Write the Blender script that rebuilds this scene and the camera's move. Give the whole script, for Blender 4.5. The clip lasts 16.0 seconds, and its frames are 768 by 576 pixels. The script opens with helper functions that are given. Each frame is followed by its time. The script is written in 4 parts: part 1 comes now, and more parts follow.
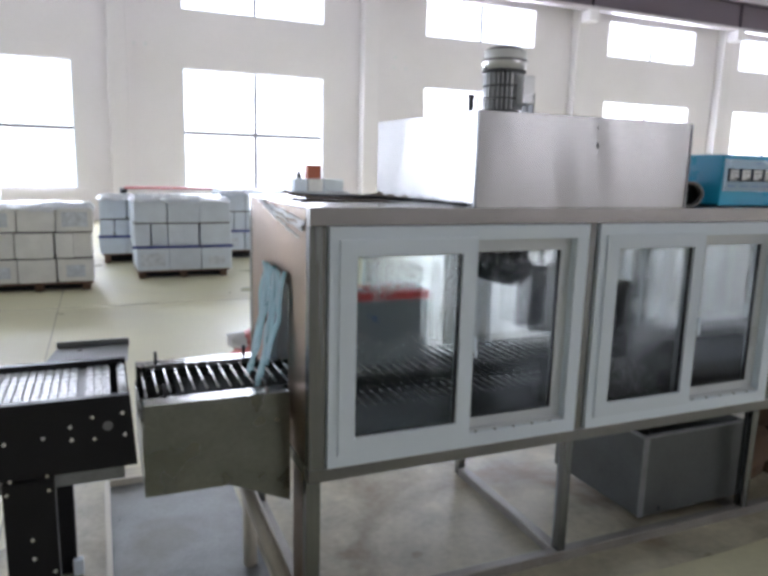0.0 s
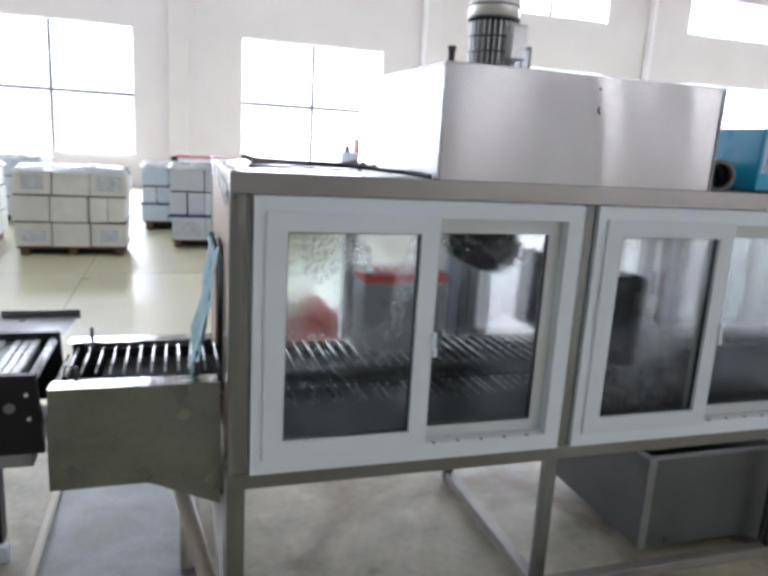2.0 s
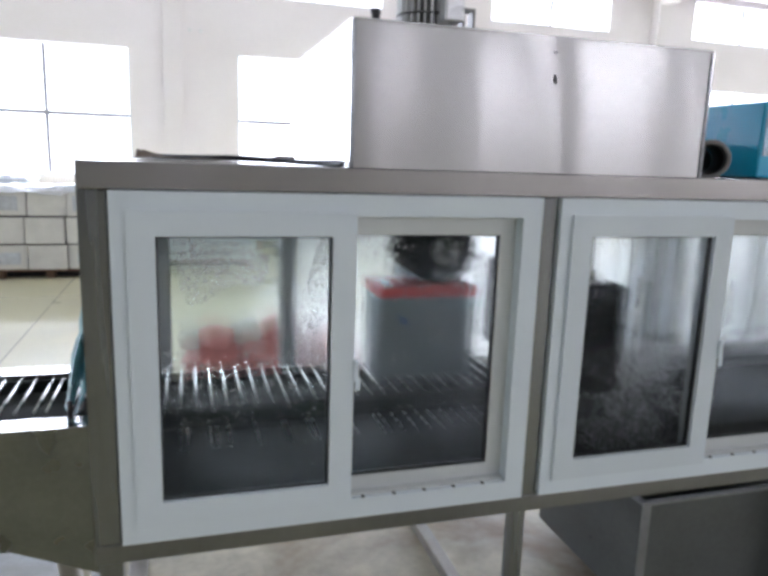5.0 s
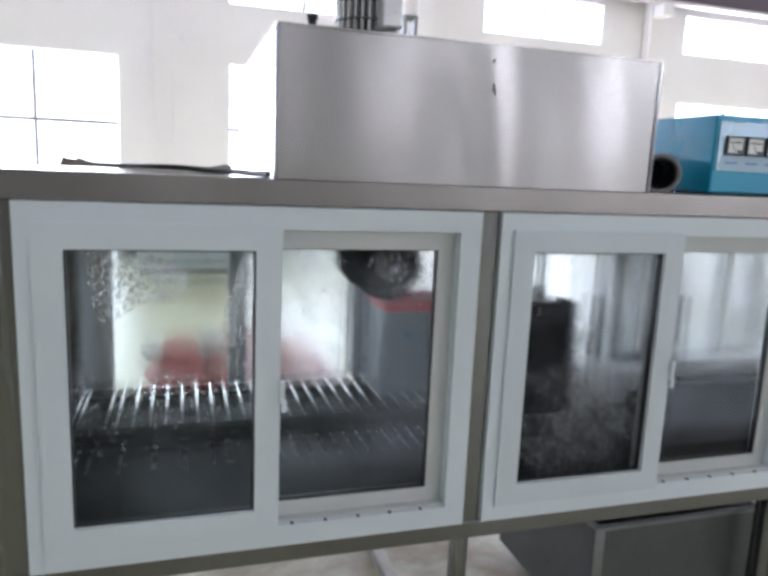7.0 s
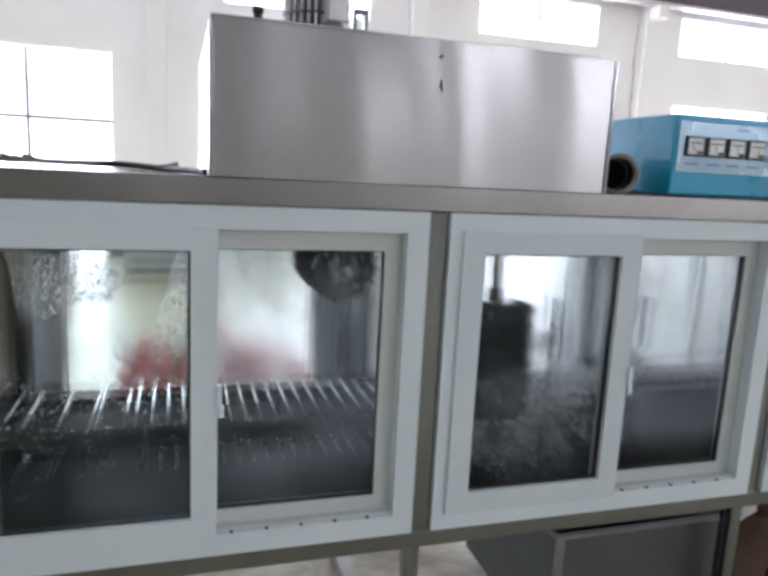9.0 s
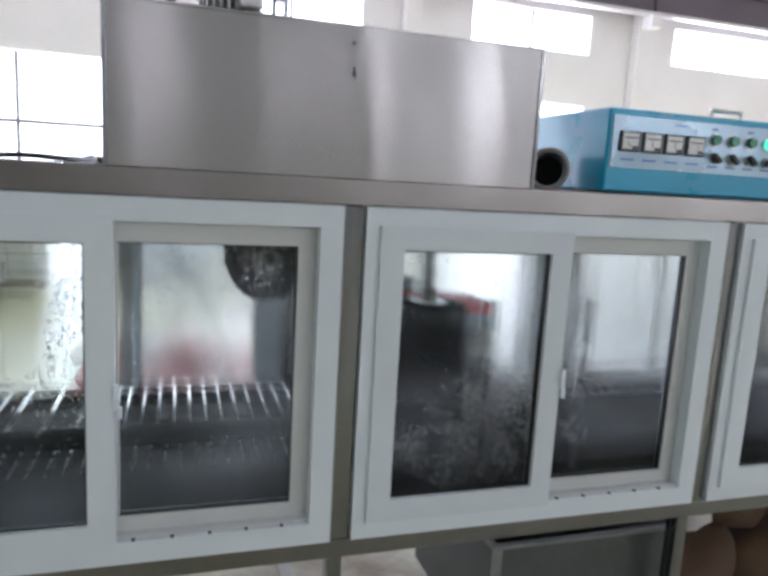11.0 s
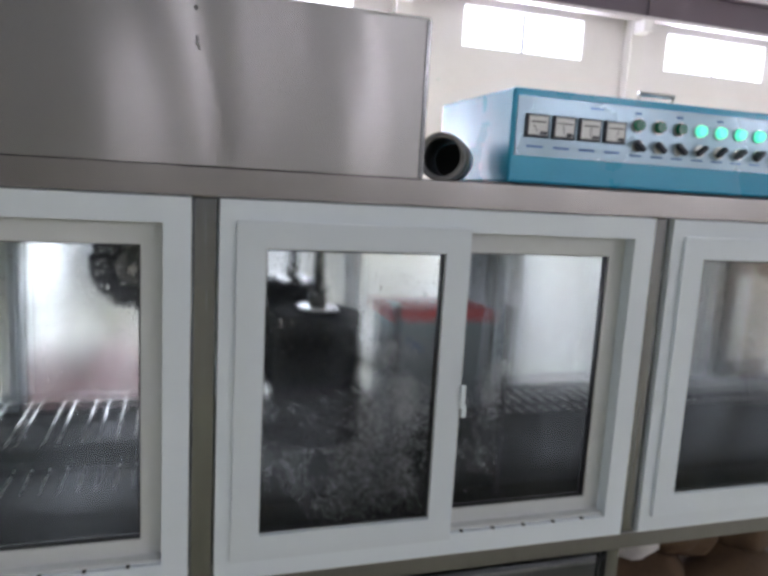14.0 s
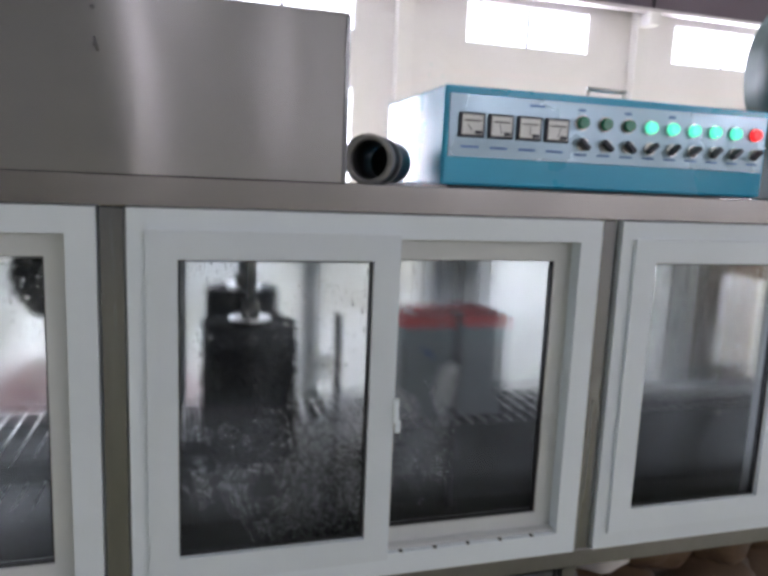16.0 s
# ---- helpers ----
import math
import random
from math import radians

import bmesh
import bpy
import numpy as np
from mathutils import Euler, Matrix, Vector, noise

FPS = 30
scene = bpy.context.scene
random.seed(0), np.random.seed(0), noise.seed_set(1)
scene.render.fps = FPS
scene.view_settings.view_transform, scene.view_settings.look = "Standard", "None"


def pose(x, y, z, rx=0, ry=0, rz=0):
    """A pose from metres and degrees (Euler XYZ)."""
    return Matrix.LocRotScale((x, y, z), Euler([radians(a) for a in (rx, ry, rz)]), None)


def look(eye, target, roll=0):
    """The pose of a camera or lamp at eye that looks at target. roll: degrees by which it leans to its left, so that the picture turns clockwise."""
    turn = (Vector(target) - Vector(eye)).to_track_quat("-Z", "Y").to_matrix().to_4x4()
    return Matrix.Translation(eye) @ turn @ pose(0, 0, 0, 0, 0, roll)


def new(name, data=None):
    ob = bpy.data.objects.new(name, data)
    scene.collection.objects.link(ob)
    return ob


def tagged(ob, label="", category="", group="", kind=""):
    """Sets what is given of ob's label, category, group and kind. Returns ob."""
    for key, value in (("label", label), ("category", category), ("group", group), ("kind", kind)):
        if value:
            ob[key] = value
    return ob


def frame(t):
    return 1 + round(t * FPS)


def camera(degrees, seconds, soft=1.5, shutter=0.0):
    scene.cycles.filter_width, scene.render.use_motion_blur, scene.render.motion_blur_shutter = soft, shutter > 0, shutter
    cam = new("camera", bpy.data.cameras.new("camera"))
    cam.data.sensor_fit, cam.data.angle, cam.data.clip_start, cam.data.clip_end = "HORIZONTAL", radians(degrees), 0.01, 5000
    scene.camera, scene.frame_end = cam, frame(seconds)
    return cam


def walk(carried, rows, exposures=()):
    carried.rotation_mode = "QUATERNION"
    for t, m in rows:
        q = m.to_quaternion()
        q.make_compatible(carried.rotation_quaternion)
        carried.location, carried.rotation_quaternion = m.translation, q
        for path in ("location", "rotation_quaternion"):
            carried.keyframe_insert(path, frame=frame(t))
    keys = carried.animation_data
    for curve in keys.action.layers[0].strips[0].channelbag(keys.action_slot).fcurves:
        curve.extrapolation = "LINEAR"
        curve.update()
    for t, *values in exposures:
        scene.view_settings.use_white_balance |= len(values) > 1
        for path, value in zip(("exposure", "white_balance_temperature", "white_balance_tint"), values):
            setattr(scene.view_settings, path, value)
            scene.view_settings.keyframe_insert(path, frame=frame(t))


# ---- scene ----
cam = camera(59.8, 16.0, soft=3.7)
PATH = [
    (0, (-0.042, -0.029, 1.75), (0.731, 1.78, 1.394), 1.5),
    (0.5, (0.079, 0.06, 1.726), (0.811, 1.882, 1.347), 1.1),
    (1, (0.239, 0.129, 1.74), (0.908, 1.969, 1.334), 2.4),
    (1.5, (0.372, 0.159, 1.735), (0.997, 2.013, 1.319), 2.9),
    (2, (0.461, 0.182, 1.714), (1.059, 2.043, 1.288), 3.4),
    (2.5, (0.527, 0.23, 1.708), (1.118, 2.089, 1.268), 2.6),
    (3, (0.616, 0.3, 1.707), (1.204, 2.159, 1.262), 2.6),
    (5.5, (0.906, 0.52, 1.623), (1.468, 2.406, 1.264), 1.8),
    (6, (0.96, 0.521, 1.627), (1.529, 2.406, 1.278), 1.8),
    (6.5, (0.994, 0.53, 1.626), (1.578, 2.412, 1.284), 2.2),
    (7, (1.036, 0.538, 1.641), (1.615, 2.421, 1.293), 2.5),
    (7.5, (1.08, 0.544, 1.645), (1.647, 2.431, 1.299), 2.9),
    (8, (1.118, 0.544, 1.646), (1.69, 2.43, 1.303), 3.2),
    (8.5, (1.145, 0.548, 1.643), (1.727, 2.431, 1.298), 3.0),
    (9, (1.183, 0.549, 1.642), (1.768, 2.43, 1.296), 2.9),
    (9.5, (1.235, 0.545, 1.642), (1.829, 2.422, 1.292), 3.3),
    (10, (1.293, 0.533, 1.632), (1.897, 2.409, 1.291), 3.0),
    (12.5, (1.58, 0.618, 1.593), (2.142, 2.512, 1.287), 3.7),
    (13, (1.649, 0.635, 1.586), (2.203, 2.532, 1.282), 2.8),
    (13.5, (1.724, 0.655, 1.588), (2.295, 2.548, 1.288), 2.8),
    (14, (1.768, 0.677, 1.589), (2.359, 2.563, 1.287), 3.2),
    (14.5, (1.814, 0.681, 1.599), (2.414, 2.563, 1.292), 3.5),
    (15, (1.848, 0.69, 1.613), (2.447, 2.572, 1.302), 2.9),
    (15.5, (1.907, 0.696, 1.609), (2.493, 2.583, 1.297), 2.1),
    (16, (1.98, 0.7, 1.613), (2.536, 2.596, 1.303), 2.4),
]
walk(cam, [(t, look(eye, target, roll)) for t, eye, target, roll in PATH],
     exposures=[(0.0, 0.06, 5850, 17), (1.5, 0.33, 5850, 17), (3.0, 0.42, 5850, 17), (6.0, 0.56, 5800, 17), (10.0, 0.50, 5800, 16), (13.0, 0.46, 5950, 18), (16.0, 0.39, 5980, 20)])

# ---- light ----
world = bpy.data.worlds.new("world")
scene.world = world
world.use_nodes = True
sky = world.node_tree.nodes.new("ShaderNodeTexSky")
sky.sky_type, sky.sun_disc = "NISHITA", False
sky.sun_elevation, sky.sun_rotation = radians(40), radians(200)
world.node_tree.links.new(sky.outputs[0], world.node_tree.nodes["Background"].inputs[0])
world.node_tree.nodes["Background"].inputs[1].default_value = 0.1

HALL = dict(x0=-22.0, x1=42.0, y0=-24.0, y1=21.3, z1=9.6)
BAYS = (-20.6, -12.8, -4.95, 2.40, 10.38, 18.13, 25.1, 32.9)   # left edges of the windows in the long walls
LOWZ, UPZ, WIDE = (0.93, 4.48), (6.13, 7.42), 4.36


# South openings lie out of view; spaced for the streaks the hood mirrors.
SOUTH_WINDOWS = ((0.6, 0.5), (5.4, 0.4), (9.6, 0.7), (14.0, 1.2), (20.0, 1.7), (27.0, 2.2), (35.0, 3.0))   # left edge and width
NORTH_LIGHT, SOUTH_LIGHT = 38.0, 190.0   # watts for each square metre of opening


def daylight(eye, target, w, h, power, color=(0.90, 0.955, 1.0)):
    """Sky light coming in through one window opening."""
    lamp = bpy.data.lights.new("window_light", "AREA")
    lamp.shape, lamp.size, lamp.size_y, lamp.energy = "RECTANGLE", w, h, power * w * h
    lamp.color = color
    new("window_light", lamp).matrix_basis = look(eye, target)


for bx in BAYS:
    cx = bx + WIDE / 2
    for za, zb in (LOWZ, UPZ):
        zm = (za + zb) / 2
        daylight((cx, HALL["y1"] + 0.34, zm), (cx, 0, zm), WIDE, zb - za, NORTH_LIGHT)
for bx, wd in SOUTH_WINDOWS:
    zm = (UPZ[0] + UPZ[1]) / 2
    daylight((bx + wd / 2, HALL["y0"] - 0.34, zm), (bx + wd / 2, 10, zm), wd, UPZ[1] - UPZ[0], SOUTH_LIGHT, (1.0, 0.955, 0.93))


# ---- materials ----
def mat(name, color, rough=0.5, metal=0.0, vary=0.12, scale=4.0, fine=60.0, bump=0.1, stretch=(1, 1, 1), dirt=None, dirt_amount=0.0, rough_vary=0.15, aniso=0.0, coat=0.0, spec=0.5):
    m = bpy.data.materials.new(name)
    m.use_nodes = True
    nt = m.node_tree
    nd, ln = nt.nodes, nt.links
    b = nd["Principled BSDF"]
    b.inputs["Metallic"].default_value = metal
    b.inputs["Coat Weight"].default_value = coat
    b.inputs["Specular IOR Level"].default_value = spec
    if aniso:
        tg = nd.new("ShaderNodeTangent")
        tg.direction_type, tg.axis = "RADIAL", "Z"
        ln.new(tg.outputs[0], b.inputs["Tangent"])
        b.inputs["Anisotropic"].default_value = aniso
        b.inputs["Anisotropic Rotation"].default_value = 0.25
    tc = nd.new("ShaderNodeTexCoord")
    mp = nd.new("ShaderNodeMapping")
    mp.inputs["Scale"].default_value = stretch
    ln.new(tc.outputs["Object"], mp.inputs[0])
    n1 = nd.new("ShaderNodeTexNoise")
    n1.inputs["Scale"].default_value, n1.inputs["Detail"].default_value = scale, 5
    n2 = nd.new("ShaderNodeTexNoise")
    n2.inputs["Scale"].default_value, n2.inputs["Detail"].default_value = fine, 3
    ln.new(mp.outputs[0], n1.inputs[0])
    ln.new(mp.outputs[0], n2.inputs[0])
    mixn = nd.new("ShaderNodeMath")
    mixn.operation = "MULTIPLY_ADD"
    ln.new(n2.outputs[0], mixn.inputs[0])
    mixn.inputs[1].default_value = 0.4
    ln.new(n1.outputs[0], mixn.inputs[2])
    rng = nd.new("ShaderNodeMapRange")
    rng.inputs[1].default_value, rng.inputs[2].default_value = 0.4, 1.0
    rng.inputs[3].default_value, rng.inputs[4].default_value = 1 - vary, 1 + vary
    ln.new(mixn.outputs[0], rng.inputs[0])
    val = rng.outputs[0]
    oi = nd.new("ShaderNodeObjectInfo")
    jit = nd.new("ShaderNodeMapRange")
    jit.inputs[3].default_value, jit.inputs[4].default_value = 0.95, 1.05
    ln.new(oi.outputs["Random"], jit.inputs[0])
    mul = nd.new("ShaderNodeMath")
    mul.operation = "MULTIPLY"
    ln.new(val, mul.inputs[0])
    ln.new(jit.outputs[0], mul.inputs[1])
    vm = nd.new("ShaderNodeVectorMath")
    vm.operation = "SCALE"
    vm.inputs[0].default_value = color
    ln.new(mul.outputs[0], vm.inputs["Scale"])
    out = vm.outputs[0]
    if dirt:
        n3 = nd.new("ShaderNodeTexNoise")
        n3.inputs["Scale"].default_value, n3.inputs["Detail"].default_value = scale * 0.45, 8
        n3.inputs["Distortion"].default_value = 0.6
        ln.new(mp.outputs[0], n3.inputs[0])
        r3 = nd.new("ShaderNodeMapRange")
        r3.inputs[1].default_value, r3.inputs[2].default_value = 0.5, 0.72
        r3.inputs[4].default_value = dirt_amount
        ln.new(n3.outputs[0], r3.inputs[0])
        mx = nd.new("ShaderNodeMix")
        mx.data_type = "RGBA"
        ln.new(r3.outputs[0], mx.inputs[0])
        ln.new(out, mx.inputs[6])
        mx.inputs[7].default_value = (*dirt, 1)
        out = mx.outputs[2]
    ln.new(out, b.inputs["Base Color"])
    rr = nd.new("ShaderNodeMapRange")
    rr.inputs[1].default_value, rr.inputs[2].default_value = 0.3, 0.7
    rr.inputs[3].default_value, rr.inputs[4].default_value = max(rough - rough_vary, 0.03), min(rough + rough_vary, 1)
    ln.new(n1.outputs[0], rr.inputs[0])
    ln.new(rr.outputs[0], b.inputs["Roughness"])
    if bump:
        bp = nd.new("ShaderNodeBump")
        bp.inputs["Strength"].default_value, bp.inputs["Distance"].default_value = bump, 0.004
        ln.new(n2.outputs[0], bp.inputs["Height"])
        ln.new(bp.outputs[0], b.inputs["Normal"])
    return m


def glow(name, color, strength):
    m = mat(name, color, 0.2, bump=0)
    b = m.node_tree.nodes["Principled BSDF"]
    b.inputs["Emission Color"].default_value = (*color, 1)
    b.inputs["Emission Strength"].default_value = strength
    return m


def white_spray():
    """Fine water spray, which takes light from all sides."""
    m = bpy.data.materials.new("white_water")
    m.use_nodes = True
    nd, ln = m.node_tree.nodes, m.node_tree.links
    nd.remove(nd["Principled BSDF"])
    d, t, mx = nd.new("ShaderNodeBsdfDiffuse"), nd.new("ShaderNodeBsdfTranslucent"), nd.new("ShaderNodeMixShader")
    d.inputs[0].default_value = t.inputs[0].default_value = (0.94, 0.95, 0.95, 1)
    mx.inputs[0].default_value = 0.4
    ln.new(d.outputs[0], mx.inputs[1])
    ln.new(t.outputs[0], mx.inputs[2])
    ln.new(mx.outputs[0], nd["Material Output"].inputs[0])
    return m


def fogged_glass(name, fog_low, fog_high, seed, milk=0.03, tone=0.92, blur=0.15, splash=None):
    """Window glass with condensation: clear parts, fogged parts that blur what lies behind, and drops.
    splash: axis, where the splashed part starts, where it is full, and how dense it is."""
    m = bpy.data.materials.new(name)
    m.use_nodes = True
    nd, ln = m.node_tree.nodes, m.node_tree.links
    nd.remove(nd["Principled BSDF"])
    out = nd["Material Output"]
    tc = nd.new("ShaderNodeTexCoord")
    mp = nd.new("ShaderNodeMapping")
    mp.inputs["Location"].default_value = (seed, seed * 2, 0)
    ln.new(tc.outputs["Object"], mp.inputs[0])
    st = nd.new("ShaderNodeMapping")
    st.inputs["Scale"].default_value = (1, 1, 0.7)
    ln.new(mp.outputs[0], st.inputs[0])
    n = nd.new("ShaderNodeTexNoise")
    n.inputs["Scale"].default_value, n.inputs["Detail"].default_value = 5, 5
    ln.new(st.outputs[0], n.inputs[0])
    amount = nd.new("ShaderNodeMapRange")
    amount.inputs[1].default_value, amount.inputs[2].default_value = 0.28, 0.76
    amount.inputs[3].default_value, amount.inputs[4].default_value = fog_low, fog_high
    ln.new(n.outputs[0], amount.inputs[0])
    fog = amount.outputs[0]
    if splash:
        axis, start, full, dense = splash
        sep = nd.new("ShaderNodeSeparateXYZ")
        ln.new(tc.outputs["Object"], sep.inputs[0])
        wob = nd.new("ShaderNodeMath")
        wob.operation = "MULTIPLY_ADD"
        ln.new(n.outputs[0], wob.inputs[0])
        wob.inputs[1].default_value = 0.5 * (full - start)
        ln.new(sep.outputs[axis], wob.inputs[2])
        wet_part = nd.new("ShaderNodeMapRange")
        wet_part.interpolation_type = "SMOOTHSTEP"
        mid = 0.25 * (full - start)
        wet_part.inputs[1].default_value, wet_part.inputs[2].default_value = start + mid, full + mid
        wet_part.inputs[4].default_value = dense
        ln.new(wob.outputs[0], wet_part.inputs[0])
        both = nd.new("ShaderNodeMath")
        both.operation = "MAXIMUM"
        ln.new(fog, both.inputs[0])
        ln.new(wet_part.outputs[0], both.inputs[1])
        fog = both.outputs[0]
    drops = nd.new("ShaderNodeTexVoronoi")
    drops.inputs["Scale"].default_value = 120
    ln.new(mp.outputs[0], drops.inputs[0])
    dm = nd.new("ShaderNodeMapRange")
    dm.inputs[1].default_value, dm.inputs[2].default_value = 0.12, 0.3
    dm.inputs[3].default_value, dm.inputs[4].default_value = 1, 0
    ln.new(drops.outputs["Distance"], dm.inputs[0])
    bp = nd.new("ShaderNodeBump")
    bp.inputs["Strength"].default_value, bp.inputs["Distance"].default_value = 0.2, 0.002
    ln.new(dm.outputs[0], bp.inputs["Height"])
    clear = nd.new("ShaderNodeBsdfTransparent")
    clear.inputs[0].default_value = (0.93, 0.96, 0.95, 1)
    frost = nd.new("ShaderNodeBsdfRefraction")
    frost.inputs["IOR"].default_value, frost.inputs["Roughness"].default_value = 1.12, blur
    frost.inputs[0].default_value = (tone, tone, tone, 1)
    ln.new(bp.outputs[0], frost.inputs["Normal"])
    white = nd.new("ShaderNodeBsdfTranslucent")
    white.inputs[0].default_value = (0.8, 0.83, 0.84, 1)
    wet = nd.new("ShaderNodeBsdfDiffuse")
    wet.inputs[0].default_value = (0.75, 0.78, 0.8, 1)
    haze = nd.new("ShaderNodeMixShader")
    haze.inputs[0].default_value = 0.08
    ln.new(white.outputs[0], haze.inputs[1])
    ln.new(wet.outputs[0], haze.inputs[2])
    veil = nd.new("ShaderNodeMixShader")
    cloud = nd.new("ShaderNodeTexNoise")
    cloud.inputs["Scale"].default_value, cloud.inputs["Detail"].default_value = 4, 7
    cloud.inputs["Distortion"].default_value = 0.7
    ln.new(mp.outputs[0], cloud.inputs[0])
    mist = nd.new("ShaderNodeMapRange")
    mist.inputs[1].default_value, mist.inputs[2].default_value = 0.3, 0.75
    mist.inputs[3].default_value, mist.inputs[4].default_value = milk * 0.35, milk * 1.9
    ln.new(cloud.outputs[0], mist.inputs[0])
    ln.new(mist.outputs[0], veil.inputs[0])
    ln.new(frost.outputs[0], veil.inputs[1])
    ln.new(haze.outputs[0], veil.inputs[2])
    patch = nd.new("ShaderNodeMapRange")
    patch.inputs[1].default_value, patch.inputs[2].default_value = 0.42, 0.6
    ln.new(n.outputs[0], patch.inputs[0])
    spot = nd.new("ShaderNodeMath")
    spot.operation = "MULTIPLY"
    ln.new(dm.outputs[0], spot.inputs[0])
    ln.new(patch.outputs[0], spot.inputs[1])
    most = nd.new("ShaderNodeMath")
    most.operation = "MAXIMUM"
    ln.new(spot.outputs[0], most.inputs[0])
    ln.new(fog, most.inputs[1])
    mx = nd.new("ShaderNodeMixShader")
    ln.new(most.outputs[0], mx.inputs[0])
    ln.new(clear.outputs[0], mx.inputs[1])
    ln.new(veil.outputs[0], mx.inputs[2])
    gl = nd.new("ShaderNodeBsdfGlossy")
    gl.inputs["Roughness"].default_value = 0.03
    fr = nd.new("ShaderNodeFresnel")
    fr.inputs[0].default_value = 1.13
    ln.new(bp.outputs[0], fr.inputs["Normal"])
    last = nd.new("ShaderNodeMixShader")
    ln.new(fr.outputs[0], last.inputs[0])
    ln.new(mx.outputs[0], last.inputs[1])
    ln.new(gl.outputs[0], last.inputs[2])
    ln.new(last.outputs[0], out.inputs[0])
    return m


M = {}
M["wall"] = mat("white_plaster", (0.80, 0.765, 0.775), 0.85, vary=0.04, scale=0.5, fine=12, bump=0.15, dirt=(0.62, 0.58, 0.56), dirt_amount=0.3)
# Grey for the unseen south wall, set to dim what the steel mirrors.
M["wall_grey"] = mat("unseen_wall_grey", (0.37, 0.36, 0.355), 0.8, vary=0.06, scale=0.5, fine=12)
M["roof"] = mat("roof_sheet", (0.62, 0.62, 0.63), 0.6, vary=0.06, scale=0.4)
M["floor"] = mat("painted_concrete", (0.60, 0.57, 0.39), 0.40, vary=0.16, scale=0.7, fine=30, bump=0.08, dirt=(0.36, 0.31, 0.23), dirt_amount=0.5)
# Brown stains, on a base darkened for the shade near the machine.
M["stained"] = mat("stained_shaded_concrete", (0.49, 0.455, 0.345), 0.42, spec=0.3, vary=0.36, scale=3.4, fine=26, bump=0.12, dirt=(0.15, 0.085, 0.035), dirt_amount=1.0)
M["joint"] = mat("joint_filler", (0.33, 0.31, 0.25), 0.9)
M["dado"] = mat("grey_dado_paint", (0.16, 0.18, 0.18), 0.6)
M["girder"] = mat("mauve_steel_paint", (0.10, 0.075, 0.095), 0.55, scale=1)
M["flange"] = mat("light_flange", (0.55, 0.5, 0.52), 0.5)
M["pvc"] = mat("white_pvc", (0.76, 0.84, 0.895), 0.32, vary=0.02, scale=3, bump=0.02, rough_vary=0.01)
# Darker, greyer white for the recessed sash and the track.
M["pvc_in"] = mat("greyer_pvc", (0.65, 0.68, 0.675), 0.4, vary=0.04, bump=0.03)
M["gasket"] = mat("black_gasket", (0.015, 0.015, 0.016), 0.5)
M["steel"] = mat("brushed_stainless", (0.325, 0.313, 0.30), 0.24, 1.0, vary=0.1, scale=1.2, fine=40, bump=0.0, stretch=(1, 0.6, 0.6), rough_vary=0.012, aniso=0.6)
M["steel_up"] = mat("brushed_stainless_post", (0.215, 0.222, 0.224), 0.24, 1.0, vary=0.18, scale=3, fine=70, bump=0.03, stretch=(12, 12, 0.5), dirt=(0.34, 0.335, 0.32), dirt_amount=0.2, rough_vary=0.08)
# Copy of the brushed steel, darkened for the dim floor the low beams mirror.
M["steel_low"] = mat("shaded_brushed_stainless", (0.215, 0.215, 0.21), 0.3, 1.0, vary=0.14, scale=2, fine=40, bump=0.0, stretch=(1, 0.6, 0.6), rough_vary=0.03, aniso=0.5)
# Brown base stands in for the warm reflection on the stainless end sheets.
M["end_sheet"] = mat("warm_tinted_stainless", (0.27, 0.20, 0.145), 0.36, 1.0, vary=0.22, scale=3.0, fine=30, bump=0.0, rough_vary=0.05)
M["rail"] = mat("dull_steel_rail", (0.31, 0.295, 0.265), 0.5, 0.4, vary=0.2, scale=6, dirt=(0.14, 0.1, 0.07), dirt_amount=0.5)
M["alu"] = mat("grey_aluminium_bar", (0.30, 0.30, 0.315), 0.5, vary=0.05)
M["hood"] = mat("polished_stainless_sheet", (0.395, 0.392, 0.384), 0.26, 1.0, vary=0.05, scale=1.3, fine=5, bump=0.0, stretch=(0.08, 0.08, 3), rough_vary=0.0, aniso=0.84)
M["chute"] = mat("dull_stainless", (0.205, 0.21, 0.19), 0.3, 1.0, vary=0.2, scale=5, bump=0.0, rough_vary=0.06, aniso=0.5)
M["flange_steel"] = mat("crumpled_wet_steel", (0.62, 0.62, 0.60), 0.2, 1.0, vary=0.15, scale=9, fine=22, bump=0.9, rough_vary=0.1)
# Near-black base and low specular put the tunnel's inner shade into the colour.
M["dark_in"] = mat("shade_dark_steel", (0.014, 0.017, 0.014), 0.6, 0.0, spec=0.15, vary=0.25, scale=5, bump=0.2)
M["tank"] = mat("grey_plastic_sheet", (0.09, 0.097, 0.093), 0.4, vary=0.3, scale=4, bump=0.05)
M["black"] = mat("black_powder_coat", (0.010, 0.010, 0.011), 0.45, vary=0.2, bump=0.1, spec=0.25)
M["bolt"] = mat("zinc_bolt", (0.75, 0.75, 0.75), 0.3, 1.0)
M["belt"] = mat("pale_slat", (0.74, 0.76, 0.78), 0.3, 0.0, vary=0.1, scale=20)
M["belt_bed"] = mat("grey_belt", (0.34, 0.35, 0.37), 0.4)
M["rod"] = mat("steel_rod", (0.62, 0.62, 0.60), 0.28, 0.9)
M["grey"] = mat("battery_grey", (0.16, 0.185, 0.20), 0.4, vary=0.06, bump=0.03)
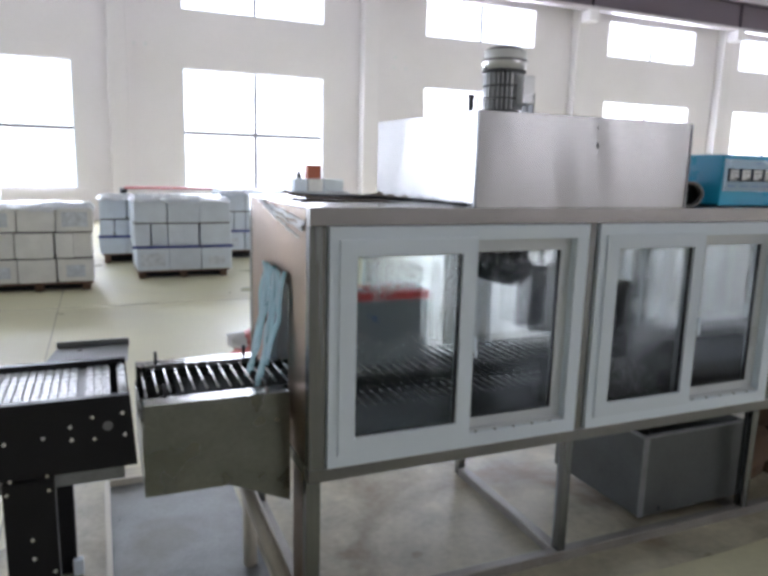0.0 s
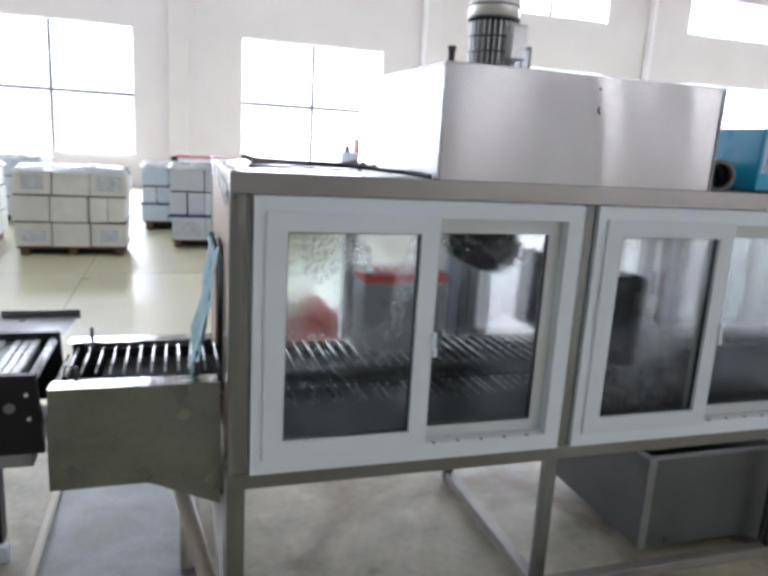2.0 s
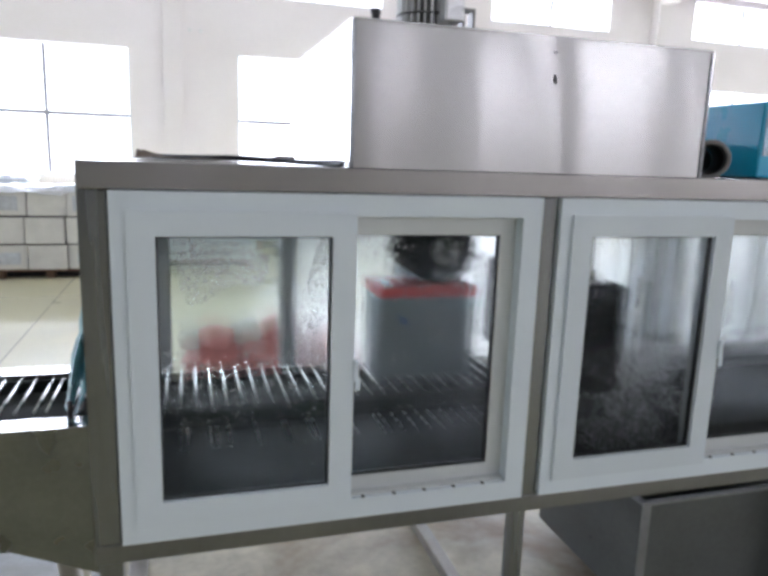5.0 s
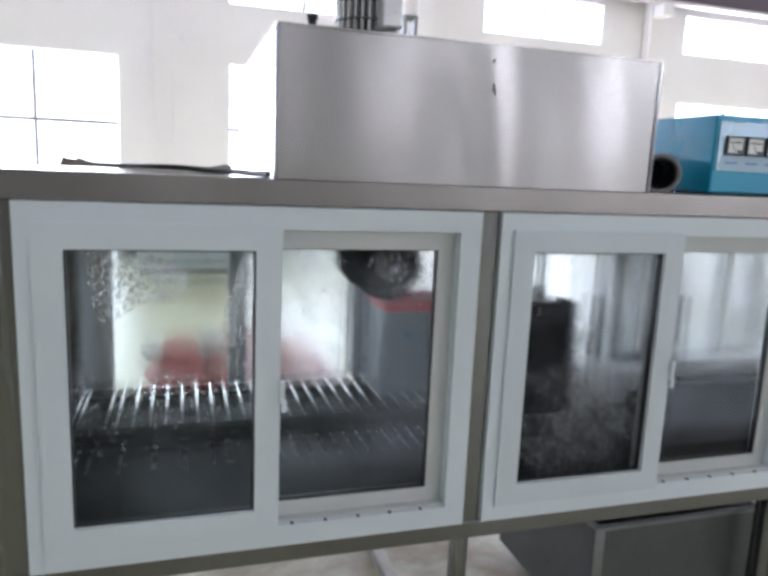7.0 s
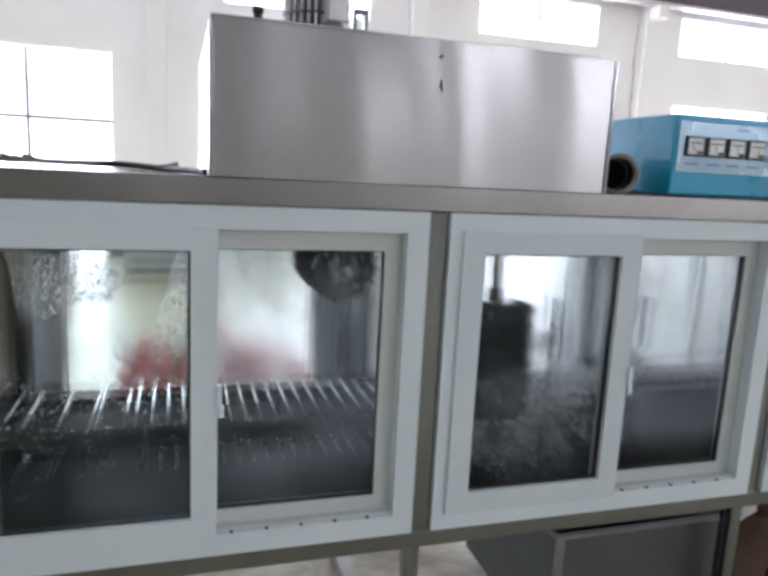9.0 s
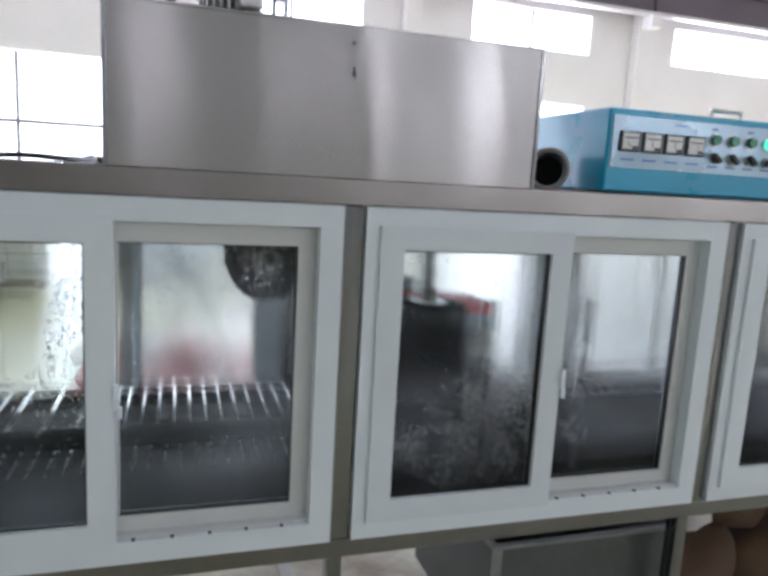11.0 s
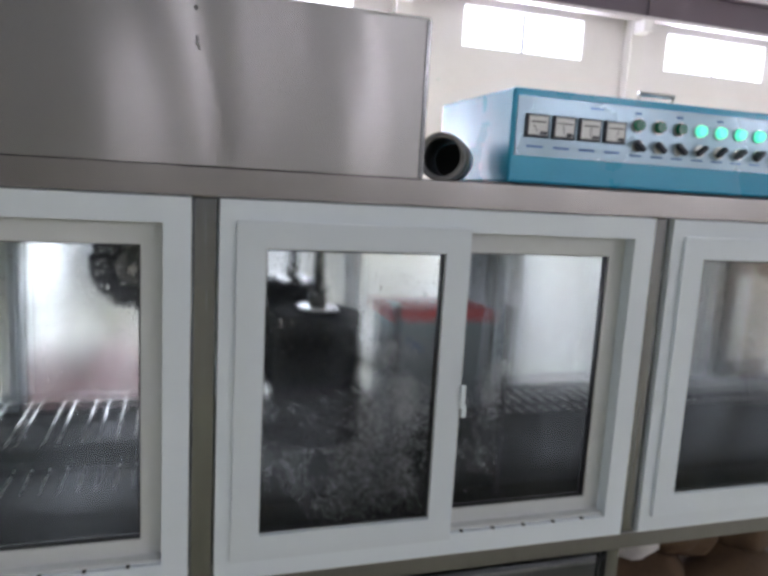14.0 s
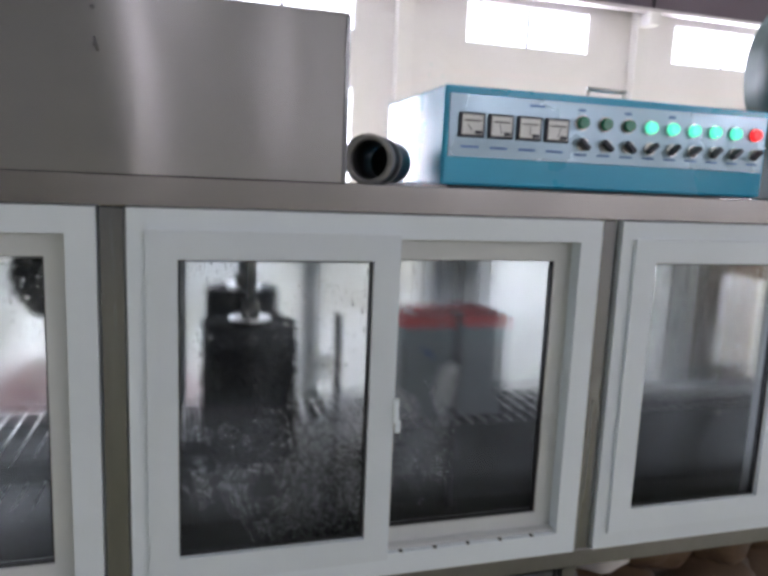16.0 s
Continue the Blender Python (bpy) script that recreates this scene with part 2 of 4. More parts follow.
M["red"] = mat("battery_red", (0.50, 0.035, 0.03), 0.4, vary=0.1, bump=0.03)
M["blue_label"] = mat("blue_label", (0.03, 0.09, 0.22), 0.4)
M["bristle"] = mat("black_bristle", (0.008, 0.008, 0.009), 0.9, vary=0.4, scale=40, bump=0, spec=0.03)
M["hub"] = mat("grey_hub", (0.09, 0.09, 0.08), 0.5)
M["cyan"] = mat("blue_enamel", (0.02, 0.39, 0.64), 0.3, vary=0.05, scale=2, bump=0.05, coat=0.3)
M["face"] = mat("silver_blue_plate", (0.36, 0.50, 0.60), 0.3, 0.35, vary=0.04)
M["meter"] = mat("meter_face", (0.88, 0.90, 0.90), 0.5, bump=0)
M["ink"] = mat("dark_ink", (0.03, 0.035, 0.05), 0.6)
M["ink_blue"] = mat("blue_ink", (0.06, 0.13, 0.3), 0.6)
M["green_off"] = mat("green_lens", (0.015, 0.20, 0.11), 0.2)
M["green_on"] = glow("green_lens_lit", (0.10, 0.80, 0.48), 0.9)
M["red_on"] = glow("red_lens_lit", (0.9, 0.03, 0.03), 1.0)
M["spray"] = white_spray()
M["pipe"] = mat("black_pipe", (0.03, 0.03, 0.032), 0.4)
M["pipe_rim"] = mat("grey_pipe", (0.22, 0.22, 0.22), 0.4)
M["motor"] = mat("motor_grey", (0.72, 0.73, 0.73), 0.35, 0.25)
M["motor_cover"] = mat("bright_motor_cover", (0.80, 0.80, 0.79), 0.28, 0.7)
M["motor_dark"] = mat("motor_dark", (0.17, 0.17, 0.17), 0.45, 0.4)
M["carton"] = mat("white_carton", (0.81, 0.81, 0.78), 0.75, vary=0.08, scale=6)
M["carton_blue"] = mat("blue_carton", (0.68, 0.74, 0.80), 0.75, vary=0.08, scale=6)
M["print_grey"] = mat("faded_print", (0.64, 0.68, 0.72), 0.7, vary=0.25, scale=14)
M["film"] = mat("wrap_film", (0.85, 0.87, 0.88), 0.25, vary=0.05)
M["strap"] = mat("blue_strap", (0.04, 0.06, 0.25), 0.5)
M["wood"] = mat("pallet_wood", (0.16, 0.10, 0.065), 0.8, vary=0.3, scale=8)
M["teal"] = mat("teal_plastic", (0.18, 0.42, 0.44), 0.4, vary=0.2, scale=12)
M["pvcpipe"] = mat("cream_pipe", (0.62, 0.58, 0.48), 0.45)
M["brown"] = mat("brown_paper", (0.13, 0.08, 0.045), 0.8, vary=0.3, scale=8)
M["redbag"] = mat("red_sack", (0.70, 0.24, 0.23), 0.35, vary=0.3, scale=7, dirt=(0.8, 0.55, 0.52), dirt_amount=0.6)
M["dull_red"] = mat("dull_red_board", (0.36, 0.10, 0.10), 0.7)
M["whitebag"] = mat("white_sack", (0.8, 0.78, 0.76), 0.6)
M["orange"] = mat("orange_tin", (0.42, 0.11, 0.05), 0.5)
M["machine_green"] = mat("machine_green", (0.02, 0.055, 0.045), 0.4)
M["tray"] = mat("grey_tray", (0.24, 0.25, 0.25), 0.42, 0.3, vary=0.3, scale=6, dirt=(0.16, 0.145, 0.12), dirt_amount=0.7)
M["drop"] = mat("water_drop", (1.0, 1.0, 1.0), 0.05, vary=0.0, bump=0, rough_vary=0.0)
# The untransmitted share is plain white, painting the drops' bright highlights.
M["drop"].node_tree.nodes["Principled BSDF"].inputs["Transmission Weight"].default_value = 0.85
M["drop"].node_tree.nodes["Principled BSDF"].inputs["IOR"].default_value = 1.33
M["glass_a"] = fogged_glass("damp_glass", 0.10, 0.50, 1.0, 0.02)
M["glass_g"] = fogged_glass("misted_glass", 0.15, 0.6, 3.0, 0.05, 0.95, 0.13, ("X", 1.36, 1.6, 0.72))
M["glass_b"] = fogged_glass("steamed_glass", 0.25, 0.7, 5.0, 0.045, 0.9, 0.22, ("Z", 1.2, 1.05, 0.97))
M["glass_c"] = fogged_glass("heavily_steamed_glass", 0.35, 0.8, 9.0, 0.04, 0.8, 0.22, ("Z", 1.22, 1.06, 0.97))
M["glass_d"] = fogged_glass("fully_fogged_glass", 0.3, 0.9, 13.0, 0.2, 0.82, 0.3)
M["glass_e"] = fogged_glass("grey_fogged_glass", 0.85, 1.0, 17.0, 0.2, 0.74, 0.42)
M["glass_i"] = fogged_glass("damp_clear_glass", 0.02, 0.2, 23.0, 0.012, 0.95, 0.1)
M["glass_h"] = fogged_glass("pale_fogged_glass", 0.7, 1.0, 19.0, 0.2, 0.52, 0.3)
M["glass_f"] = fogged_glass("dirty_fogged_glass", 0.7, 1.0, 21.0, 0.14, 0.45, 0.36)
M["sky"] = glow("bright_overcast", (1.0, 1.0, 1.0), 1.5)


# ---- mesh helpers ----
def box(bm, x0, x1, y0, y1, z0, z1, bev=0.0, m=None):
    vs = [bm.verts.new((x, y, z)) for x in (x0, x1) for y in (y0, y1) for z in (z0, z1)]
    fs = [bm.faces.new([vs[i] for i in q]) for q in ((0, 1, 3, 2), (4, 6, 7, 5), (0, 4, 5, 1), (2, 3, 7, 6), (0, 2, 6, 4), (1, 5, 7, 3))]
    if bev:
        es = list({e for f in fs for e in f.edges})
        r = bmesh.ops.bevel(bm, geom=es, offset=bev, segments=2, affect="EDGES", profile=0.5)
        vs = list({v for f in r["faces"] for v in f.verts} | {v for v in vs if v.is_valid})
    if m is not None:
        bmesh.ops.transform(bm, matrix=m, verts=[v for v in vs if v.is_valid])
    return vs


def tube(bm, a, b, r, seg=14, r2=None, inner=0.0):
    """A round bar from a to b; with inner, an open pipe."""
    a, b = Vector(a), Vector(b)
    d = (b - a)
    q = d.to_track_quat("Z", "Y").to_matrix()
    r2 = r if r2 is None else r2

    def ring(c, rad):
        return [bm.verts.new(c + q @ Vector((rad * math.cos(2 * math.pi * i / seg), rad * math.sin(2 * math.pi * i / seg), 0))) for i in range(seg)]
    A, B = ring(a, r), ring(b, r2)

    def skin(P, Q):
        for i in range(seg):
            f = bm.faces.new((P[i], P[(i + 1) % seg], Q[(i + 1) % seg], Q[i]))
            f.smooth = True
    skin(A, B)
    if inner:
        C, D = ring(a, inner), ring(b, inner)
        skin(D, C)
        skin(C, A)
        skin(B, D)
    else:
        bm.faces.new(A[::-1])
        bm.faces.new(B)


def part(name, bm, material, parent=None, label=""):
    me = bpy.data.meshes.new(name)
    bmesh.ops.recalc_face_normals(bm, faces=bm.faces)
    bm.to_mesh(me)
    bm.free()
    me.materials.append(M[material] if isinstance(material, str) else material)
    ob = new(name, me)
    if parent is not None:
        ob.parent = parent
        if parent.parent is None:
            ob.matrix_parent_inverse = Matrix.Translation(-parent.location)
    if label:
        tagged(ob, label)
    return ob


def bar(name, mt, parent, *dims, bev=0.003, label=""):
    bm = bmesh.new()
    box(bm, *dims, bev=bev)
    return part(name, bm, mt, parent, label)


def rod(name, mt, parent, a, b, r, seg=14, r2=None, inner=0.0, label=""):
    bm = bmesh.new()
    tube(bm, a, b, r, seg, r2, inner)
    return part(name, bm, mt, parent, label)


def thing(name, at, label, category, group="", kind=""):
    ob = new(name)
    ob.empty_display_size = 0.1
    ob.location = at
    return tagged(ob, label, category, group, kind)


def structure(name, bm, mt, label, category):
    return tagged(part(name, bm, mt), label, category, "", "structure")


# ---- the hall ----
def long_wall(name, y0, y1, inner, rows_of_windows):
    """A long wall with rows of window openings, one to a bay."""
    bm = bmesh.new()
    xs = [HALL["x0"]]
    for bx, wd in ([(v, WIDE) for v in BAYS] if inner < 0 else SOUTH_WINDOWS):
        xs += [bx, bx + wd]
    xs.append(HALL["x1"])
    for z0, z1 in ((0.9, LOWZ[0]), (LOWZ[1], UPZ[0]), (UPZ[1], HALL["z1"])):
        box(bm, HALL["x0"], HALL["x1"], y0, y1, z0, z1)
    if LOWZ not in rows_of_windows:
        box(bm, HALL["x0"], HALL["x1"], y0, y1, *LOWZ)
    for z0, z1 in rows_of_windows:
        for k in range(0, len(xs), 2):
            box(bm, xs[k], xs[k + 1], y0, y1, z0, z1)
    mt = "wall" if inner < 0 else "wall_grey"
    structure(name, bm, mt, ("white" if inner < 0 else "grey") + " plastered factory wall with rows of windows", "wall")
    bm = bmesh.new()
    d = 0.02 * inner
    box(bm, HALL["x0"], HALL["x1"], min(y0, y0 + d), max(y1, y1 + d), 0, 0.9)
    structure("dado", bm, mt, "plastered wall foot under the window sills", "wall")


long_wall("wall_north", HALL["y1"], HALL["y1"] + 0.3, -1, (LOWZ, UPZ))
# Unseen wall, added to close the hall and shape the machine's front light.
long_wall("wall_south", HALL["y0"] - 0.3, HALL["y0"], 1, (UPZ,))
for nm, a, b in (("wall_west", HALL["x0"] - 0.3, HALL["x0"]), ("wall_east", HALL["x1"], HALL["x1"] + 0.3)):
    bm = bmesh.new()
    box(bm, a, b, HALL["y0"] - 0.3, HALL["y1"] + 0.3, 0, HALL["z1"])
    structure(nm, bm, "wall", "white plastered end wall of the factory hall", "wall")
bm = bmesh.new()
box(bm, HALL["x0"] - 0.3, HALL["x1"] + 0.3, HALL["y0"] - 0.3, HALL["y1"] + 0.3, HALL["z1"], HALL["z1"] + 0.2)
structure("ceiling", bm, "roof", "plain grey sheet roof of the factory hall", "ceiling")
bm = bmesh.new()
box(bm, HALL["x0"] - 0.3, HALL["x1"] + 0.3, HALL["y0"] - 0.3, HALL["y1"] + 0.3, -0.2, 0.0)
structure("floor", bm, "floor", "pale worn painted concrete floor with stains", "floor")
# floor joints, thin sunken-looking filler lines
for k in range(-3, 6):
    bm = bmesh.new()
    box(bm, -0.55 + k * 4.0, -0.542 + k * 4.0, HALL["y0"], HALL["y1"], 0, 0.002)
    structure("floor_joint", bm, "joint", "dark filled joint in the concrete floor", "joint")
for k in range(-1, 5):
    bm = bmesh.new()
    box(bm, HALL["x0"], HALL["x1"], 4.6 + k * 4.0, 4.608 + k * 4.0, 0, 0.0024)
    structure("floor_joint", bm, "joint", "dark filled joint in the concrete floor", "joint")

# Irregular patch: floor stains together with the machine's shade, as one darker colour.
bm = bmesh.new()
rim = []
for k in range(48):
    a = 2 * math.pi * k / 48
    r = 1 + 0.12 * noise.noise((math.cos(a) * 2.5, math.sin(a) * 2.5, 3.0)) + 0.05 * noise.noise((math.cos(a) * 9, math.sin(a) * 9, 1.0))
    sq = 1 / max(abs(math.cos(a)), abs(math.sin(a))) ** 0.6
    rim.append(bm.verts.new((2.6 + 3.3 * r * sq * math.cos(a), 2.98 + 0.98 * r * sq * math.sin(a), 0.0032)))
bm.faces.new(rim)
structure("worn_floor_patch", bm, "stained", "stained bare concrete under the washing machine, also darkened for its shade", "floor")

for wx, wz in ((1.02, 5.02), (1.32, 5.02), (9.15, 4.98), (9.6, 4.98), (9.2, 5.3)):
    bm = bmesh.new()
    box(bm, wx, wx + 0.1, HALL["y1"] - 0.05, HALL["y1"] - 0.001, wz, wz + 0.1, 0.01)
    tagged(part("wall_socket", bm, "motor"), "small grey socket box on the white wall", "socket", "wall sockets")

COLS = (-15.2, -7.4, 0.60, 8.25, 16.6, 23.95, 31.5)
for i, cx in enumerate(COLS):
    bm = bmesh.new()
    box(bm, cx - 0.25, cx + 0.25, HALL["y1"] - 0.42, HALL["y1"] - 0.002, 0, HALL["z1"], 0.01)
    box(bm, cx - 0.2, cx + 0.2, HALL["y1"] - 0.95, HALL["y1"] - 0.42, 7.1, 7.5, 0.01)
    structure("column", bm, "wall", "white plastered wall column with a corbel", "column")

# crane runway along the windows
girder = thing("crane_girder", (10, HALL["y1"] - 0.75, 7.5), "dark mauve steel crane girder on wall corbels", "girder", "", "structure")
bar("web", "girder", girder, HALL["x0"], HALL["x1"], HALL["y1"] - 0.78, HALL["y1"] - 0.72, 7.6, 8.5, bev=0)
bar("bottom_flange", "flange", girder, HALL["x0"], HALL["x1"], HALL["y1"] - 0.93, HALL["y1"] - 0.57, 7.5, 7.6, bev=0)
bar("top_flange", "girder", girder, HALL["x0"], HALL["x1"], HALL["y1"] - 0.95, HALL["y1"] - 0.55, 8.5, 8.56, bev=0)
for cx in COLS:
    bar("stiffener", "girder", girder, cx - 0.03, cx + 0.03, HALL["y1"] - 0.9, HALL["y1"] - 0.6, 7.601, 8.499, bev=0)

for nm, y in (("backdrop_north", HALL["y1"] + 2.5), ("backdrop_south", HALL["y0"] - 2.5)):
    bm = bmesh.new()
    box(bm, HALL["x0"] - 20, HALL["x1"] + 20, y, y + 0.05, -1, 14)
    structure(nm, bm, "sky", "bright white overcast sky outside the windows", "sky")

n_win = 0
for side, wy in ((1, HALL["y1"] + 0.12), (-1, HALL["y0"] - 0.12)):
    for bx, wd in ([(v, WIDE) for v in BAYS] if side > 0 else SOUTH_WINDOWS):
        for (za, zb), transom in ((LOWZ, 2.62), (UPZ, None)):
            if side < 0 and transom:
                continue
            n_win += 1
            w = thing("window_%d" % n_win, (bx, wy, za), "white framed factory window filled with bright daylight", "window", "hall windows", "structure")
            bm = bmesh.new()
            t = 0.05
            for d in ((bx, bx + wd, za, za + t), (bx, bx + wd, zb - t, zb), (bx, bx + t, za + t, zb - t), (bx + wd - t, bx + wd, za + t, zb - t)):
                box(bm, d[0], d[1], wy - 0.04, wy + 0.04, d[2], d[3])
            part("window_frame", bm, "pvc", w)
            mid = bx + wd / 2
            bar("mullion", "alu", w, mid - 0.05, mid + 0.05, wy - 0.035, wy + 0.035, za + t, zb - t, bev=0)
            if transom:
                bar("transom", "alu", w, bx + t, mid - 0.05, wy - 0.03, wy + 0.03, transom - 0.055, transom + 0.055, bev=0)
                bar("transom", "alu", w, mid + 0.05, bx + wd - t, wy - 0.03, wy + 0.03, transom - 0.055, transom + 0.055, bev=0)
                bar("window_sill", "wall", w, bx - 0.05, bx + wd + 0.05, wy - 0.2 * side - 0.02, wy - 0.2 * side + 0.02, za - 0.045, za - 0.004, bev=0.004)

# ---- the washing machine ----
X0, X1, Y0, Y1, TOP, LOW = 0.615, 4.2, 2.165, 3.17, 1.61, 0.60
WINX = (0.683, 1.854, 3.026)
WW, WZ0, WZ1 = 1.113, 0.655, 1.543
machine = thing("washing_machine", (X0, Y0, 0), "long stainless steel battery washing tunnel with white sliding windows", "washing machine")
PX = ((X0, 0.679), (1.800, 1.850), (2.971, 3.022), (4.143, X1))
for a, b in PX:
    for y0, y1 in ((Y0, Y0 + 0.05), (Y1 - 0.05, Y1)):
        bar("post", "steel_up", machine, a, b, y0, y1, LOW + 0.052, TOP - 0.067, bev=0.002)
        bar("leg", "steel_up", machine, a + 0.004, b - 0.004, y0 + 0.04 * (y0 < 2.5), y1 + 0.04 * (y0 < 2.5), 0.0, LOW, bev=0.003)
bar("leg_plate", "end_sheet", machine, X0 + 0.006, X0 + 0.018, Y0 + 0.091, Y0 + 0.23, 0.051, LOW - 0.001, bev=0.002, label="warm-tinted steel plate beside the corner leg")
for y0, y1 in ((Y0 - 0.002, Y0 + 0.05), (Y1 - 0.05, Y1)):
    bar("top_beam", "steel", machine, X0, X1, y0, y1, TOP - 0.066, TOP, bev=0.003)
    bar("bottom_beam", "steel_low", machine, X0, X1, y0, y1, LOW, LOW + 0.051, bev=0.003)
bar("floor_rail", "rail", machine, X0, X1, Y0 + 0.03, Y0 + 0.08, 0.002, 0.05, bev=0.003)
for a, b in PX:
    bar("cross_rail", "rail", machine, a, b, Y0 + 0.081, Y1 - 0.051, 0.002, 0.05, bev=0.003)
    bar("cross_beam", "steel", machine, a, b, Y0 + 0.051, Y1 - 0.051, LOW, LOW + 0.05, bev=0.003)
bar("top_sheet", "steel", machine, X0 + 0.002, X1 - 0.002, Y0 + 0.051, Y1 - 0.051, TOP - 0.012, TOP - 0.003, bev=0)
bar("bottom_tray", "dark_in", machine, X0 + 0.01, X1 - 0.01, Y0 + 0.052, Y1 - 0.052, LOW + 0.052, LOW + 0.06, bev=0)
# end panels with the entry opening
for xa, xb in ((X0 + 0.002, X0 + 0.012), (X1 - 0.012, X1 - 0.002)):
    for y0, y1, z0, z1 in ((Y0 + 0.051, 2.46, LOW + 0.053, TOP - 0.013), (2.86, Y1 - 0.051, LOW + 0.053, TOP - 0.013), (2.46, 2.86, 1.29, TOP - 0.013), (2.46, 2.86, LOW + 0.053, 0.72)):
        bar("end_panel", "end_sheet", machine, xa, xb, y0, y1, z0, z1, bev=0)


def droplets(parent, xa, xb, y, za, zb, n, seed):
    """Water drops clinging to the outer face of a pane, thicker towards its top."""
    rnd = random.Random(seed)
    unit = bmesh.new()
    bmesh.ops.create_icosphere(unit, subdivisions=1, radius=1)
    dirs, tris = [v.co.copy() for v in unit.verts], [[v.index for v in f.verts] for f in unit.faces]
    unit.free()
    bm = bmesh.new()
    for _ in range(n):
        r = 0.0009 + 0.0016 * rnd.random() ** 2.5
        cx, cz = rnd.uniform(xa, xb), za + (zb - za) * rnd.random() ** 0.28
        if noise.noise((cx * 9, seed, cz * 5)) < -0.12:
            continue
        tall = 1.0 + (2.5 if rnd.random() < 0.08 else 0.3 * rnd.random())
        vs = [bm.verts.new((cx + r * d.x, y + 0.45 * r * d.y, cz + r * tall * d.z)) for d in dirs]
        for f in tris:
            bm.faces.new([vs[i] for i in f]).smooth = True
    ob = part("droplets", bm, "drop", parent, "water drops, part white for their highlights")
    ob.visible_shadow = False
    tagged(ob, kind="stuff")


def sliding_window(x, yf, s, name, glass_near, glass_far, wet=0):
    """A PVC sliding window with a near sash and a recessed far sash; s is 1 when it faces -y."""
    w = thing(name, (x, yf, WZ0), "white plastic sliding window with fogged glass in the washing machine", "window", "sliding windows")

    def yy(a, b):
        p, q = yf + s * a, yf + s * b
        return (min(p, q), max(p, q))

    def u(a):
        return x + (a if s > 0 else WW - a)

    def slab(bm, ua, ub, ya, yb, z0, z1, bev=0.003):
        p, q = u(ua), u(ub)
        box(bm, min(p, q), max(p, q), *yy(ya, yb), z0, z1, bev=bev)

    def frame4(bm, ua, ub, z0, z1, ya, yb, tl, tr, tb, tt, bev=0.003):
        slab(bm, ua, ub, ya, yb, z0, z0 + tb, bev)
        slab(bm, ua, ub, ya, yb, z1 - tt, z1, bev)
        slab(bm, ua, ua + tl, ya, yb, z0 + tb, z1 - tt, 0)
        slab(bm, ub - tr, ub, ya, yb, z0 + tb, z1 - tt, 0)
    bm = bmesh.new()
    frame4(bm, 0, WW, WZ0, WZ1, 0, 0.055, 0.042, 0.058, 0.058, 0.055, 0)
    part("outer_frame", bm, "pvc", w)
    bm = bmesh.new()
    slab(bm, 0.043, WW - 0.059, 0.012, 0.055, WZ0 + 0.0585, WZ0 + 0.066, 0)
    part("track", bm, "pvc_in", w)
    # near sash
    z0, z1 = WZ0 + 0.048, WZ1 - 0.045
    bm = bmesh.new()
    frame4(bm, 0.036, 0.586, z0, z1, -0.010, 0.026, 0.064, 0.062, 0.062, 0.060, 0)
    near = part("sash", bm, "pvc", w)
    bm = bmesh.new()
    slab(bm, 0.099, 0.526, 0.004, 0.02, z0 + 0.061, z0 + 0.066, 0)
    slab(bm, 0.099, 0.526, 0.004, 0.02, z1 - 0.065, z1 - 0.059, 0)
    slab(bm, 0.099, 0.104, 0.004, 0.02, z0 + 0.066, z1 - 0.065, 0)
    slab(bm, 0.519, 0.525, 0.004, 0.02, z0 + 0.066, z1 - 0.065, 0)
    part("gasket", bm, "gasket", near)
    bm = bmesh.new()
    slab(bm, 0.102, 0.522, 0.010, 0.014, z0 + 0.063, z1 - 0.062, 0)
    g = part("pane", bm, glass_near, near, "glass pane with condensation drops")
    g.visible_shadow = False
    if wet:
        droplets(near, x + 0.106, x + 0.518, yf + 0.0095, z0 + 0.068, z1 - 0.066, 2 * wet, 3 + x)
        droplets(w, x + 0.592, x + WW - 0.11, yf + 0.0525, z0 + 0.068, z1 - 0.066, wet // 4, 8 + x)
    if s > 0:
        bm = bmesh.new()
        slab(bm, 0.582, 0.596, -0.021, -0.0105, 1.055, 1.115, 0.003)
        slab(bm, 0.588, 0.602, -0.018, -0.0105, 1.03, 1.062, 0.003)
        part("latch", bm, "pvc", near, "white plastic latch")
    # far sash, recessed
    z0, z1 = WZ0 + 0.062, WZ1 - 0.054
    bm = bmesh.new()
    frame4(bm, 0.545, WW - 0.056, z0, z1, 0.040, 0.070, 0.045, 0.048, 0.042, 0.052, 0)
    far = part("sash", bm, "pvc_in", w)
    bm = bmesh.new()
    slab(bm, 0.588, WW - 0.102, 0.046, 0.062, z0 + 0.041, z0 + 0.045, 0)
    slab(bm, WW - 0.108, WW - 0.103, 0.046, 0.062, z0 + 0.045, z1 - 0.052, 0)
    slab(bm, 0.588, WW - 0.102, 0.046, 0.062, z1 - 0.055, z1 - 0.051, 0)
    part("gasket", bm, "gasket", far)
    bm = bmesh.new()
    slab(bm, 0.588, WW - 0.105, 0.053, 0.057, z0 + 0.043, z1 - 0.053, 0)
    g = part("pane", bm, glass_far, far, "glass pane fogged by steam")
    g.visible_shadow = False
    bm = bmesh.new()
    for k in range(5):
        slab(bm, 0.62 + k * 0.09, 0.628 + k * 0.09, -0.0005, 0.011, WZ0 + 0.0582, WZ0 + 0.0605, 0)
